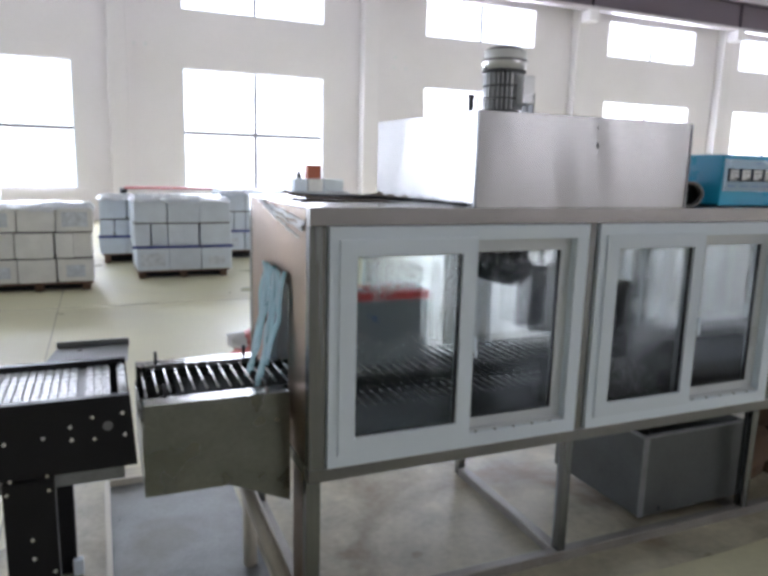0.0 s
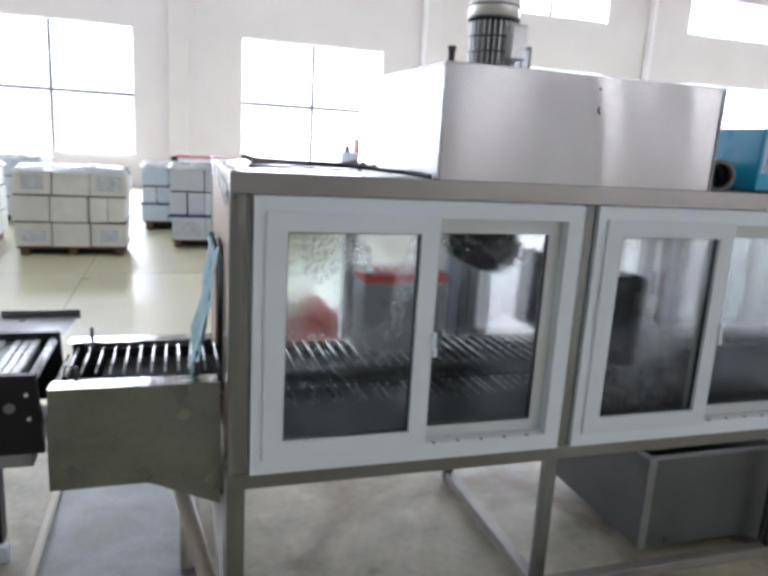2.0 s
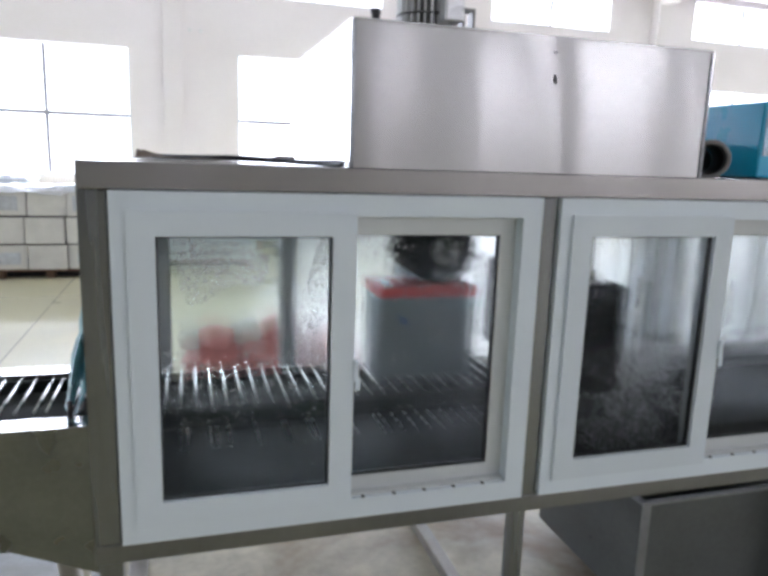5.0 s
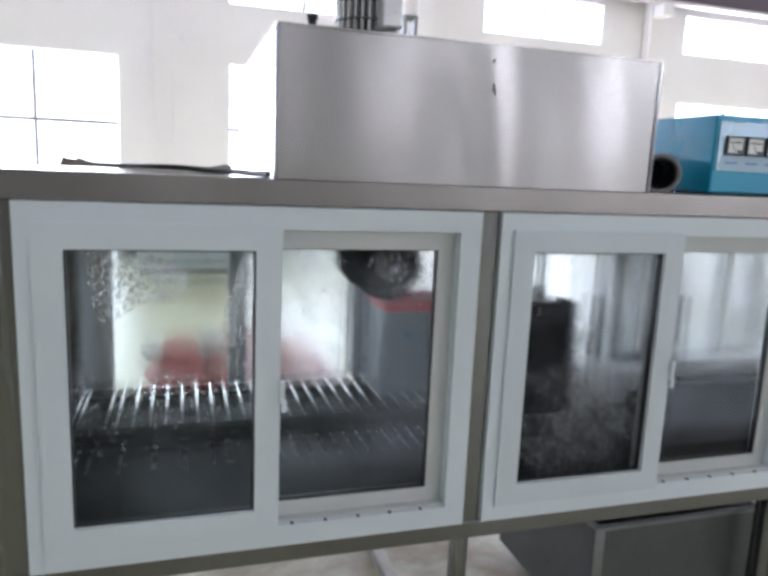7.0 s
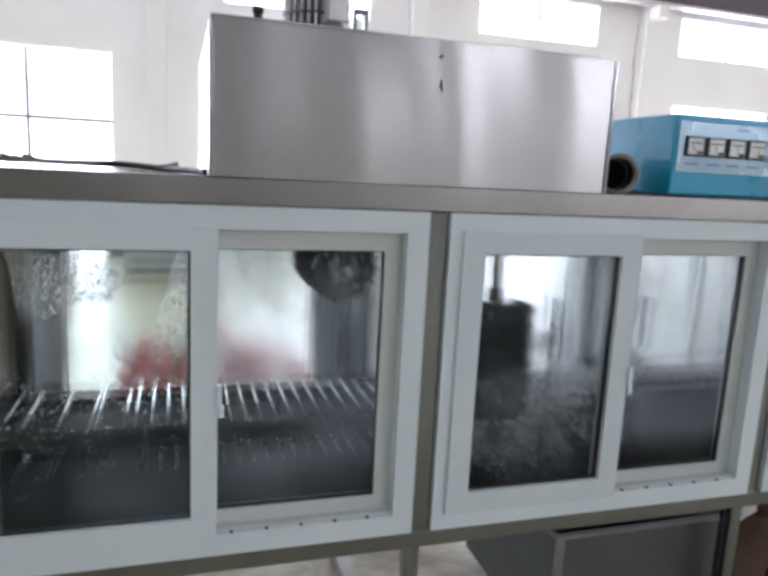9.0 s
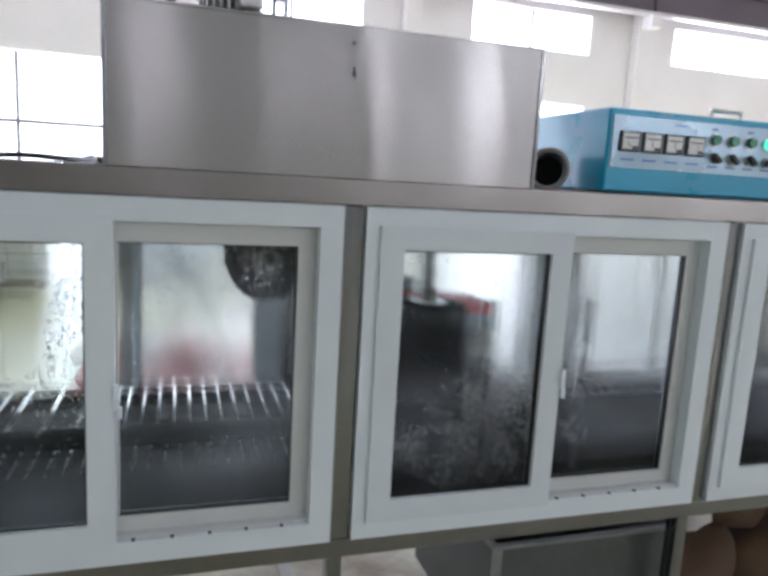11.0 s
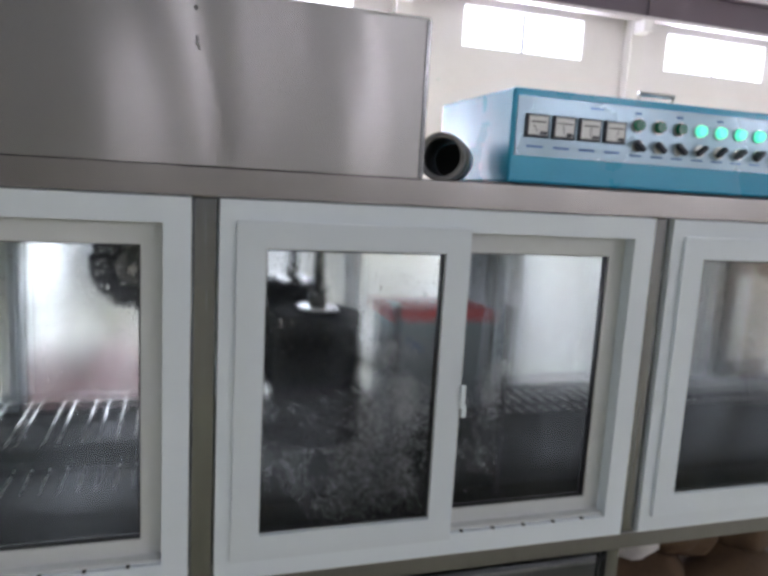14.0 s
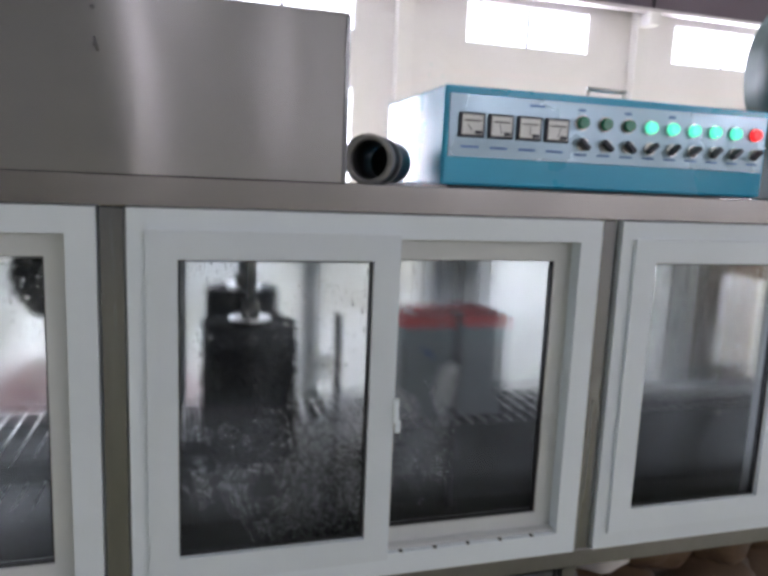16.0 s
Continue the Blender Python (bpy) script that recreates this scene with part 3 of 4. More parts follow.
    part("drain_slot", bm, "gasket", w)
    return w


for x, wet, g1, g2, g3, g4 in zip(WINX, (4200, 400, 900), ("glass_a", "glass_b", "glass_c"), ("glass_g", "glass_b", "glass_c"), ("glass_d", "glass_e", "glass_f"), ("glass_i", "glass_e", "glass_h")):
    sliding_window(x, Y0 - 0.015, 1, "sliding_window", g1, g2, wet)
    sliding_window(x, Y1 + 0.015, -1, "sliding_window", g3, g4)

# ---- hood, motor and fittings on top ----
hood = thing("hood", (1.25, Y0, TOP), "polished stainless steel hood box on the washing tunnel", "hood")


def buckled(bm, p, du, dv, nrm, nu, nv, amp, seed):
    """A sheet that bulges a little, as thin steel does."""
    p, du, dv, nrm = Vector(p), Vector(du), Vector(dv), Vector(nrm)
    grid = []
    for i in range(nu + 1):
        row = []
        for j in range(nv + 1):
            a, b = i / nu, j / nv
            edge = math.sin(math.pi * a) ** 0.7
            o = amp * edge * (noise.noise((a * 3.2 + seed + 0.35 * b * b, 0.2 * b, seed)) + (0.2 + 0.35 * a * a) * noise.noise((a * 9 + seed + 0.8 * b * b, 0.4 * b, seed + 4)))
            row.append(bm.verts.new(p + du * a + dv * b + nrm * o))
        grid.append(row)
    for i in range(nu):
        for j in range(nv):
            bm.faces.new((grid[i][j], grid[i + 1][j], grid[i + 1][j + 1], grid[i][j + 1])).smooth = True


HX0, HX1, HY0, HY1, HZ = 1.251, 2.306, Y0 - 0.006, 3.12, 1.963
bm = bmesh.new()
buckled(bm, (HX0, HY0, TOP), (HX1 - HX0, 0, 0), (0, 0, HZ - TOP), (0, -1, 0), 72, 28, 0.0055, 1.3)
part("front_panel", bm, "hood", hood)
bm = bmesh.new()
buckled(bm, (HX0, HY0, TOP), (0, HY1 - HY0, 0), (0, 0, HZ - TOP), (-1, 0, 0), 40, 16, 0.0016, 7.1)
part("side_panel", bm, "hood", hood)
bm = bmesh.new()
buckled(bm, (HX1, HY0, TOP), (0, HY1 - HY0, 0), (0, 0, HZ - TOP), (1, 0, 0), 40, 16, 0.004, 3.1)
part("side_panel", bm, "hood", hood)
bm = bmesh.new()
buckled(bm, (HX0, HY1, TOP), (HX1 - HX0, 0, 0), (0, 0, HZ - TOP), (0, 1, 0), 24, 8, 0.004, 5.1)
part("back_panel", bm, "hood", hood)
bar("top_panel", "hood", hood, HX0 - 0.002, HX1 + 0.002, HY0 - 0.002, HY1 + 0.002, HZ - 0.002, HZ + 0.004, bev=0.001)
bar("corner_seam", "steel_up", hood, HX0 - 0.004, HX0 + 0.006, HY0 - 0.004, HY0 + 0.004, TOP, HZ - 0.003, bev=0.001)
bar("corner_seam", "steel_up", hood, HX1 - 0.006, HX1 + 0.004, HY0 - 0.004, HY0 + 0.004, TOP, HZ - 0.003, bev=0.001)
for p, q in (((1.80, 1.925), (0.004, 0.004)), ((1.802, 1.855), (0.003, 0.014))):
    bm = bmesh.new()
    tube(bm, (p[0], HY0 - 0.0065, p[1]), (p[0] + 0.001, HY0 + 0.004, p[1]), q[0], 10)
    if q[1] > 0.01:
        tube(bm, (p[0], HY0 - 0.005, p[1] + 0.015), (p[0] + 0.006, HY0 - 0.005, p[1] - 0.012), 0.0025, 8)
    part("scratch", bm, "motor_dark", hood)

motor = thing("motor", (1.55, 2.45, HZ), "grey finned electric fan motor standing on the hood", "motor")
MX, MY = 1.535, 2.45
rod("flange", "motor_dark", motor, (MX, MY, HZ + 0.004), (MX, MY, HZ + 0.025), 0.088, 28)
rod("body", "motor_dark", motor, (MX, MY, HZ + 0.025), (MX, MY, HZ + 0.185), 0.068, 28)
for k in range(26):
    a = 2 * math.pi * k / 26
    bm = bmesh.new()
    box(bm, 0.066, 0.084, -0.0032, 0.0032, HZ + 0.035, HZ + 0.18, m=Matrix.Translation((MX, MY, 0)) @ Matrix.Rotation(a, 4, "Z"))
    part("fin", bm, "motor", motor)
for dz in (0.075, 0.125):
    rod("body_band", "motor_dark", motor, (MX, MY, HZ + dz), (MX, MY, HZ + dz + 0.006), 0.085, 28)
rod("fan_cover", "motor_cover", motor, (MX, MY, HZ + 0.185), (MX, MY, HZ + 0.27), 0.089, 28, 0.087)
rod("cover_band", "motor_dark", motor, (MX, MY, HZ + 0.228), (MX, MY, HZ + 0.235), 0.0905, 28)
rod("cover_band", "motor_dark", motor, (MX, MY, HZ + 0.185), (MX, MY, HZ + 0.192), 0.0915, 28)
rod("cover_cap", "motor_dark", motor, (MX, MY, HZ + 0.27), (MX, MY, HZ + 0.284), 0.087, 28, 0.06)
bar("terminal_box", "motor", motor, MX + 0.012, MX + 0.072, MY - 0.125, MY - 0.066, HZ + 0.05, HZ + 0.165, bev=0.006)
bm = bmesh.new()
for d in ((0.108, 0.116, 0.0, 0.10), (0.140, 0.148, 0.0, 0.10), (0.108, 0.148, 0.10, 0.108)):
    box(bm, MX + d[0], MX + d[1], MY - 0.02, MY + 0.02, HZ + 0.004 + d[2], HZ + 0.004 + d[3])
part("bracket", bm, "motor_dark", motor)
stub = thing("pipe_stub", (1.385, 2.45, HZ), "short black capped pipe on the hood", "pipe")
rod("stub", "pipe", stub, (1.385, 2.45, HZ + 0.004), (1.385, 2.45, HZ + 0.075), 0.012, 12)
rod("cap", "pipe", stub, (1.385, 2.45, HZ + 0.075), (1.385, 2.45, HZ + 0.09), 0.015, 12)

# open pipe end between the hood and the control box
duct = thing("duct_pipe", (2.37, 2.3, TOP), "black plastic duct pipe lying open-ended on the machine", "pipe")
rod("pipe", "pipe", duct, (2.366, 2.19, TOP + 0.055), (2.476, 2.38, TOP + 0.055), 0.054, 26, inner=0.046)
rod("collar", "pipe_rim", duct, (2.366, 2.188, TOP + 0.055), (2.382, 2.218, TOP + 0.055), 0.0575, 26, inner=0.0455, label="grey pipe collar")
rod("collar", "pipe_rim", duct, (2.412, 2.27, TOP + 0.055), (2.422, 2.287, TOP + 0.055), 0.057, 26, inner=0.0545, label="grey pipe collar")
bm = bmesh.new()
tube(bm, (2.462, 2.356, TOP + 0.055), (2.468, 2.366, TOP + 0.055), 0.045, 24)
part("plug", bm, "black", duct)

# control box
CX0, CX1, CY, CZ = 2.545, 3.475, 2.19, 1.845
ctrl = thing("control_box", (CX0, CY, TOP), "sky blue sheet metal control box with meters, green lamps and switches", "control box")
bm = bmesh.new()
box(bm, CX0, CX1, CY, 2.66, TOP + 0.006, CZ, 0.006)
part("case", bm, "cyan", ctrl)
bar("front_plate", "face", ctrl, CX0 + 0.012, CX1 - 0.008, CY - 0.003, CY + 0.002, 1.682, 1.826, bev=0.0008)
bar("foot_strip", "black", ctrl, CX0 + 0.02, CX1 - 0.02, CY + 0.01, 2.64, TOP + 0.0005, TOP + 0.0065, bev=0)
F = CY - 0.003
for k in range(4):
    x = 2.580 + 0.0745 * k
    bm = bmesh.new()
    box(bm, x, x + 0.064, F - 0.008, F, 1.728, 1.784, 0.002)
    meter = part("meter", bm, "ink", ctrl, "square black-framed panel meter")
    bar("dial", "meter", meter, x + 0.006, x + 0.058, F - 0.0095, F - 0.0075, 1.734, 1.779, bev=0)
    bm = bmesh.new()
    box(bm, -0.0006, 0.0006, F - 0.0108, F - 0.0098, 0, 0.022, m=Matrix.Translation((x + 0.032, 0, 1.74)) @ Matrix.Rotation(radians(-35 + 18 * k), 4, "Y"))
    box(bm, x + 0.012, x + 0.052, F - 0.0108, F - 0.0098, 1.764, 1.767)
    box(bm, x + 0.038, x + 0.056, F - 0.0108, F - 0.0098, 1.735, 1.743)
    part("needle", bm, "ink", meter)
    bar("caption", "ink_blue", ctrl, x + 0.008, x + 0.054, F - 0.0008, F + 0.001, 1.703, 1.709, bev=0)
for k in range(9):
    x = 2.905 + 0.0655 * k
    mt = "green_off" if k < 3 else ("green_on" if k < 8 else "red_on")
    lamp = rod("lamp_bezel", "rod", ctrl, (x, F - 0.004, 1.779), (x, F, 1.779), 0.0185, 20)
    bm = bmesh.new()
    tube(bm, (x, F - 0.016, 1.779), (x, F - 0.004, 1.779), 0.0135, 20, 0.0165)
    part("lens", bm, mt, lamp, "red lit lens" if k == 8 else ("green lit lens" if k > 2 else "dark green lens"))
    sw = rod("switch", "rod", ctrl, (x + 0.004, F - 0.006, 1.727), (x + 0.004, F, 1.727), 0.016, 20)
    bm = bmesh.new()
    turn = -50 if k < 3 else 50
    box(bm, -0.006, 0.006, F - 0.022, F - 0.006, -0.017, 0.017, 0.002, Matrix.Translation((x + 0.004, 0, 1.727)) @ Matrix.Rotation(radians(turn), 4, "Y"))
    part("knob", bm, "ink", sw)
    bar("caption", "ink_blue", ctrl, x - 0.016, x + 0.02, F - 0.0008, F + 0.001, 1.700, 1.705, bev=0)
    if k in (0, 2, 4):
        bar("caption", "ink_blue", ctrl, x - 0.012, x + 0.008, F - 0.0008, F + 0.001, 1.806, 1.812, bev=0)
bar("caption", "ink_blue", ctrl, 2.76, 2.80, F - 0.0008, F + 0.001, 1.808, 1.813, bev=0)
bm = bmesh.new()
tube(bm, (2.985, 2.3, CZ), (2.985, 2.3, CZ + 0.034), 0.006, 10)
tube(bm, (3.095, 2.3, CZ), (3.095, 2.3, CZ + 0.034), 0.006, 10)
tube(bm, (2.981, 2.3, CZ + 0.034), (3.099, 2.3, CZ + 0.034), 0.0065, 10)
part("carry_handle", bm, "rod", ctrl, "bright steel carry handle")
wall_unit = thing("blower", (3.72, 2.45, TOP), "dark green round blower casing on the machine", "blower")
rod("casing", "machine_green", wall_unit, (3.86, 2.26, TOP + 0.38), (3.86, 2.42, TOP + 0.38), 0.27, 36)
bar("base", "machine_green", wall_unit, 3.72, 4.0, 2.27, 2.5, TOP, TOP + 0.16, bev=0.005)

# thin black cable lying on top
cable = bpy.data.curves.new("cable", "CURVE")
cable.dimensions, cable.bevel_depth, cable.bevel_resolution = "3D", 0.008, 2
sp = cable.splines.new("NURBS")
pts = [(0.75, 2.95, 0.008), (0.9, 2.75, 0.008), (1.0, 2.62, 0.016), (1.1, 2.6, 0.008), (1.2, 2.4, 0.008), (1.235, 2.25, 0.008), (1.24, 2.2, 0.008)]
sp.points.add(len(pts) - 1)
for p, c in zip(sp.points, pts):
    p.co = (c[0], c[1], TOP + c[2], 1)
sp.use_endpoint_u = True
cable.materials.append(M["black"])
tagged(new("cable", cable), "thin black cable lying on the machine top", "cable")
mat_ob = thing("rubber_sheet", (0.9, 2.9, TOP), "curled dark rubber sheet lying on the machine top", "sheet")
bm = bmesh.new()
rows_ = []
for i in range(15):
    row = []
    for j in range(7):
        x, y = 0.72 + 0.46 * i / 14, 2.55 + 0.42 * j / 6
        row.append(bm.verts.new((x, y, TOP + 0.006 + 0.012 * max(0, noise.noise((x * 7, y * 7, 2))) + 0.02 * (abs(i - 7) / 7) ** 4 * (j % 2))))
    rows_.append(row)
for i in range(14):
    for j in range(6):
        bm.faces.new((rows_[i][j], rows_[i + 1][j], rows_[i + 1][j + 1], rows_[i][j + 1])).smooth = True
bmesh.ops.solidify(bm, geom=bm.faces[:], thickness=0.004)
part("sheet", bm, "brown", mat_ob)

# ---- inside the tunnel ----
CH_Y0, CH_Y1, CH_Z, CH_R, CHX0, CHX1 = 2.535, 2.835, 0.885, 0.068, 0.13, 4.6
conveyor = thing("rod_conveyor", (0, 0, 0), "steel rod chain conveyor running through the washing tunnel", "conveyor")
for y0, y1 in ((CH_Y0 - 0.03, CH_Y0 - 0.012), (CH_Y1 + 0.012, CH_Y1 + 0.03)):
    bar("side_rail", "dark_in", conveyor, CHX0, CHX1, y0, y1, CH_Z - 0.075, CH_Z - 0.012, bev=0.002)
# Added plate that keeps the gaps between the rods dark.
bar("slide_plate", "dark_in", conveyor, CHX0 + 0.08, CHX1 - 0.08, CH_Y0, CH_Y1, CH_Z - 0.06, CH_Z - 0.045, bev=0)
bm = bmesh.new()
tube(bm, (0, CH_Y0 - 0.006, 0), (0, CH_Y1 + 0.006, 0), 0.004, 8)
rod_mesh = bpy.data.meshes.new("rod")
bm.to_mesh(rod_mesh)
bm.free()
rod_mesh.materials.append(M["rod"])
PITCH_N = 206
RUN = CHX1 - CHX0
LOOP = 2 * RUN + 2 * math.pi * CH_R
SPEED = 0.103


def on_chain(s):
    """Place on the chain loop: along the top, round the far end, back below."""
    s %= LOOP
    if s < RUN:
        return CHX0 + s, CH_Z
    s -= RUN
    if s < math.pi * CH_R:
        a = s / CH_R
        return CHX1 + CH_R * math.sin(a), CH_Z - CH_R + CH_R * math.cos(a)
    s -= math.pi * CH_R
    if s < RUN:
        return CHX1 - s, CH_Z - 2 * CH_R
    a = (s - RUN) / CH_R
    return CHX0 - CH_R * math.sin(a), CH_Z - CH_R - CH_R * math.cos(a)


rods = []
for k in range(PITCH_N):
    r_ob = new("rod", rod_mesh)
    r_ob.parent = conveyor
    s = LOOP * k / PITCH_N
    x, z = on_chain(s)
    r_ob.location = (x, 0, z)
    rods.append((r_ob, s))

battery = thing("battery", (0.948, 2.58, CH_Z + 0.006), "grey block battery with red lid riding on the rod conveyor", "battery")
bz = CH_Z + 0.006
bm = bmesh.new()
box(bm, 0.948, 1.288, 2.58, 2.755, bz, bz + 0.29, 0.006)
part("case", bm, "grey", battery)
bm = bmesh.new()
box(bm, 0.944, 1.292, 2.576, 2.759, bz + 0.29, bz + 0.33, 0.006)
part("lid", bm, "red", battery, "red lid")
bar("label", "blue_label", battery, 1.02, 1.045, 2.578, 2.582, bz + 0.2, bz + 0.225, bev=0)
for k in range(6):
    x = 1.02 + k * 0.04
    rod("vent_cap", "red", battery, (x, 2.66, bz + 0.329), (x, 2.66, bz + 0.342), 0.013, 12)
for x in (0.975, 1.262):
    rod("terminal", "bolt", battery, (x, 2.62, bz + 0.329), (x, 2.62, bz + 0.34), 0.012, 12)


def round_brush(name, label, centre, axis, r, length, core):
    """Bristles in rings round a core, along the axis, built at the origin."""
    b = thing(name, centre, label, "brush")
    rot = Matrix.Rotation(radians(90), 3, "X") if axis == "y" else Matrix.Identity(3)
    c = Vector(centre)
    a0, a1 = rot @ Vector((0, 0, -length / 2)), rot @ Vector((0, 0, length / 2))
    rod("core", "hub", b, c + a0 * 1.02, c + a1 * 1.02, core, 20)
    bm = bmesh.new()
    rnd = random.Random(5)
    for i in range(2400):
        a, z = rnd.uniform(0, 2 * math.pi), rnd.uniform(-0.5, 0.5) * length
        rr = r * rnd.uniform(0.93, 1.02)
        wv = 0.0035
        d = Vector((math.cos(a), math.sin(a), 0))
        t = Vector((-math.sin(a), math.cos(a), 0)) * wv
        p, q = d * core, d * rr + Vector((0, 0, rnd.uniform(-0.008, 0.008)))
        zz = Vector((0, 0, z))
        v = [bm.verts.new(c + rot @ (zz + o)) for o in (p - t, p + t, q + t * 0.8, q - t * 0.8)]
        bm.faces.new(v)
    tube(bm, c + a0 * 0.98, c + a1 * 0.98, r * 0.88, 24)
    tagged(part("bristles", bm, "bristle", b, "dense black bristles"), kind="stuff")
    return b


top_brush = round_brush("roller_brush", "round black roller brush above the rod conveyor", (1.66, 2.66, 1.345), "y", 0.112, 0.30, 0.045)
side_brush = round_brush("upright_brush", "upright black cylindrical brush beside the rod conveyor", (2.126, 2.40, 1.082), "z", 0.128, 0.345, 0.03)
back_brush = round_brush("upright_brush", "upright black cylindrical brush behind the rod conveyor", (2.144, 2.935, 1.082), "z", 0.128, 0.345, 0.03)
for bx, by in ((2.126, 2.40), (2.144, 2.935)):
    shaft = thing("brush_shaft", (bx, by, 1.26), "steel drive shaft and plate of an upright brush", "shaft", "brush shafts")
    rod("shaft", "steel_up", shaft, (bx, by, 1.262), (bx, by, TOP - 0.013), 0.014, 14)
    rod("cap_plate", "bolt", shaft, (bx, by, 1.257), (bx, by, 1.262), 0.055, 20)
    rod("coupling", "hub", shaft, (bx, by, 1.262), (bx, by, 1.30), 0.022, 16)
axle = thing("brush_axle", (1.66, 2.66, 1.345), "steel axle of the roller brush on brackets", "axle")
rod("axle", "steel", axle, (1.66, 2.46, 1.345), (1.66, 2.50, 1.345), 0.012, 14)
rod("axle", "steel", axle, (1.66, 2.82, 1.345), (1.66, 2.9, 1.345), 0.012, 14)
bar("bracket", "dark_in", axle, 1.645, 1.675, 2.82, 2.83, 1.33, TOP - 0.013, bev=0.001)
bar("bracket", "dark_in", axle, 1.645, 1.675, 2.485, 2.495, 1.33, TOP - 0.013, bev=0.001)
for x in (2.368, 2.722):
    sb = thing("spray_pipe", (x, 2.45, LOW + 0.06), "upright dark spray pipe beside the rod conveyor", "pipe", "spray pipes")
    rod("pipe", "pipe", sb, (x, 2.45, LOW + 0.061), (x, 2.45, 1.25), 0.011, 12)
    rod("cap", "pipe_rim", sb, (x, 2.45, 1.25), (x, 2.45, 1.258), 0.012, 12)
spray = thing("water_spray", (2.36, 2.42, 1.19), "fan of fine white water spray from a spray pipe", "water")
rnd_s = random.Random(11)
OCT = [Vector(v) for v in ((1, 0, 0), (-1, 0, 0), (0, 1, 0), (0, -1, 0), (0, 0, 1), (0, 0, -1))]
OCT_FACES = [(a, c, e) for a in (0, 1) for c in (2, 3) for e in (4, 5)]
for jet_name, origin, a0, a1, reach, n_drops in (("jet", (2.40, 2.40, 1.19), 205, 276, 0.56, 30000), ("jet", (2.71, 2.42, 1.10), 196, 262, 0.38, 7000)):
    verts, faces = [], []
    for _ in range(n_drops):
        a = radians(rnd_s.uniform(a0, a1))
        d0 = reach * rnd_s.random() ** 0.8
        c = Vector(origin) + Vector((math.cos(a), rnd_s.gauss(0, 0.22), math.sin(a))) * d0
        if not (LOW + 0.07 < c.z and 2.25 < c.y < 2.9) or noise.noise((c.x * 14, c.y * 6, c.z * 9)) < -0.1:
            continue
        r = 0.0009 + 0.0022 * rnd_s.random() ** 2
        base = len(verts)
        stretch = Vector((math.cos(a), 0, math.sin(a))) * r * rnd_s.uniform(0, 3)
        verts += [c + v * r + (stretch if k_ in (0, 4) else Vector()) for k_, v in enumerate(OCT)]
        faces += [tuple(base + k_ for k_ in f) for f in OCT_FACES]
    me = bpy.data.meshes.new("jet")
    me.from_pydata(verts, [], faces)
    me.materials.append(M["spray"])
    jet = new("jet", me)
    jet.parent = spray
    jet.matrix_parent_inverse = Matrix.Translation(-spray.location)
    tagged(jet, kind="stuff")
guard = thing("splash_tank", (2.4, 2.4, LOW + 0.06), "wet steel water tank under the rod conveyor, coloured near-black for shade", "tank")
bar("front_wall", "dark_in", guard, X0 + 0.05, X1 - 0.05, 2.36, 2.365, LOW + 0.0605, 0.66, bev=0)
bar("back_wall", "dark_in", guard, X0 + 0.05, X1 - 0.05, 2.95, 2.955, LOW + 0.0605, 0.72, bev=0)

bar("splash_guard", "dark_in", guard, 1.86, X1 - 0.06, 2.494, 2.499, LOW + 0.0605, 0.898, bev=0, label="wet splash guard plate along the chain, coloured near-black for shade")

# ---- below the tunnel ----
tank = thing("water_tank", (2.37, 2.31, 0.05), "grey plastic sheet water tank under the washing machine", "tank")
TX0, TX1, TY0, TY1, TZ0, TZ1 = 2.372, 3.09, 2.31, 2.98, 0.052, 0.468
bar("front_wall", "tank", tank, TX0, TX1, TY0, TY0 + 0.012, TZ0, TZ1, bev=0.002)
bar("back_wall", "tank", tank, TX0, TX1, TY1 - 0.012, TY1, TZ0, TZ1, bev=0.002)
bar("side_wall", "tank", tank, TX0, TX0 + 0.012, TY0 + 0.012, TY1 - 0.012, TZ0, TZ1, bev=0.002)
bar("side_wall", "tank", tank, TX1 - 0.012, TX1, TY0 + 0.012, TY1 - 0.012, TZ0, TZ1, bev=0.002)
bar("bottom", "tank", tank, TX0 + 0.012, TX1 - 0.012, TY0 + 0.012, TY1 - 0.012, TZ0, TZ0 + 0.012, bev=0)
bar("corner_strip", "tray", tank, TX0 - 0.006, TX0 + 0.03, TY0 - 0.006, TY0, TZ0, TZ1, bev=0.001)
bar("rim", "tray", tank, TX0 - 0.004, TX1 + 0.004, TY0 - 0.004, TY0 + 0.02, TZ1, TZ1 + 0.012, bev=0.001)
bar("rim", "tray", tank, TX0 - 0.004, TX0 + 0.02, TY0 + 0.02, TY1, TZ1, TZ1 + 0.012, bev=0.001)

# ---- white strips standing in for the reflected streak on the tunnel's end ----
rnd_f = random.Random(5)
strip_bm = bmesh.new()
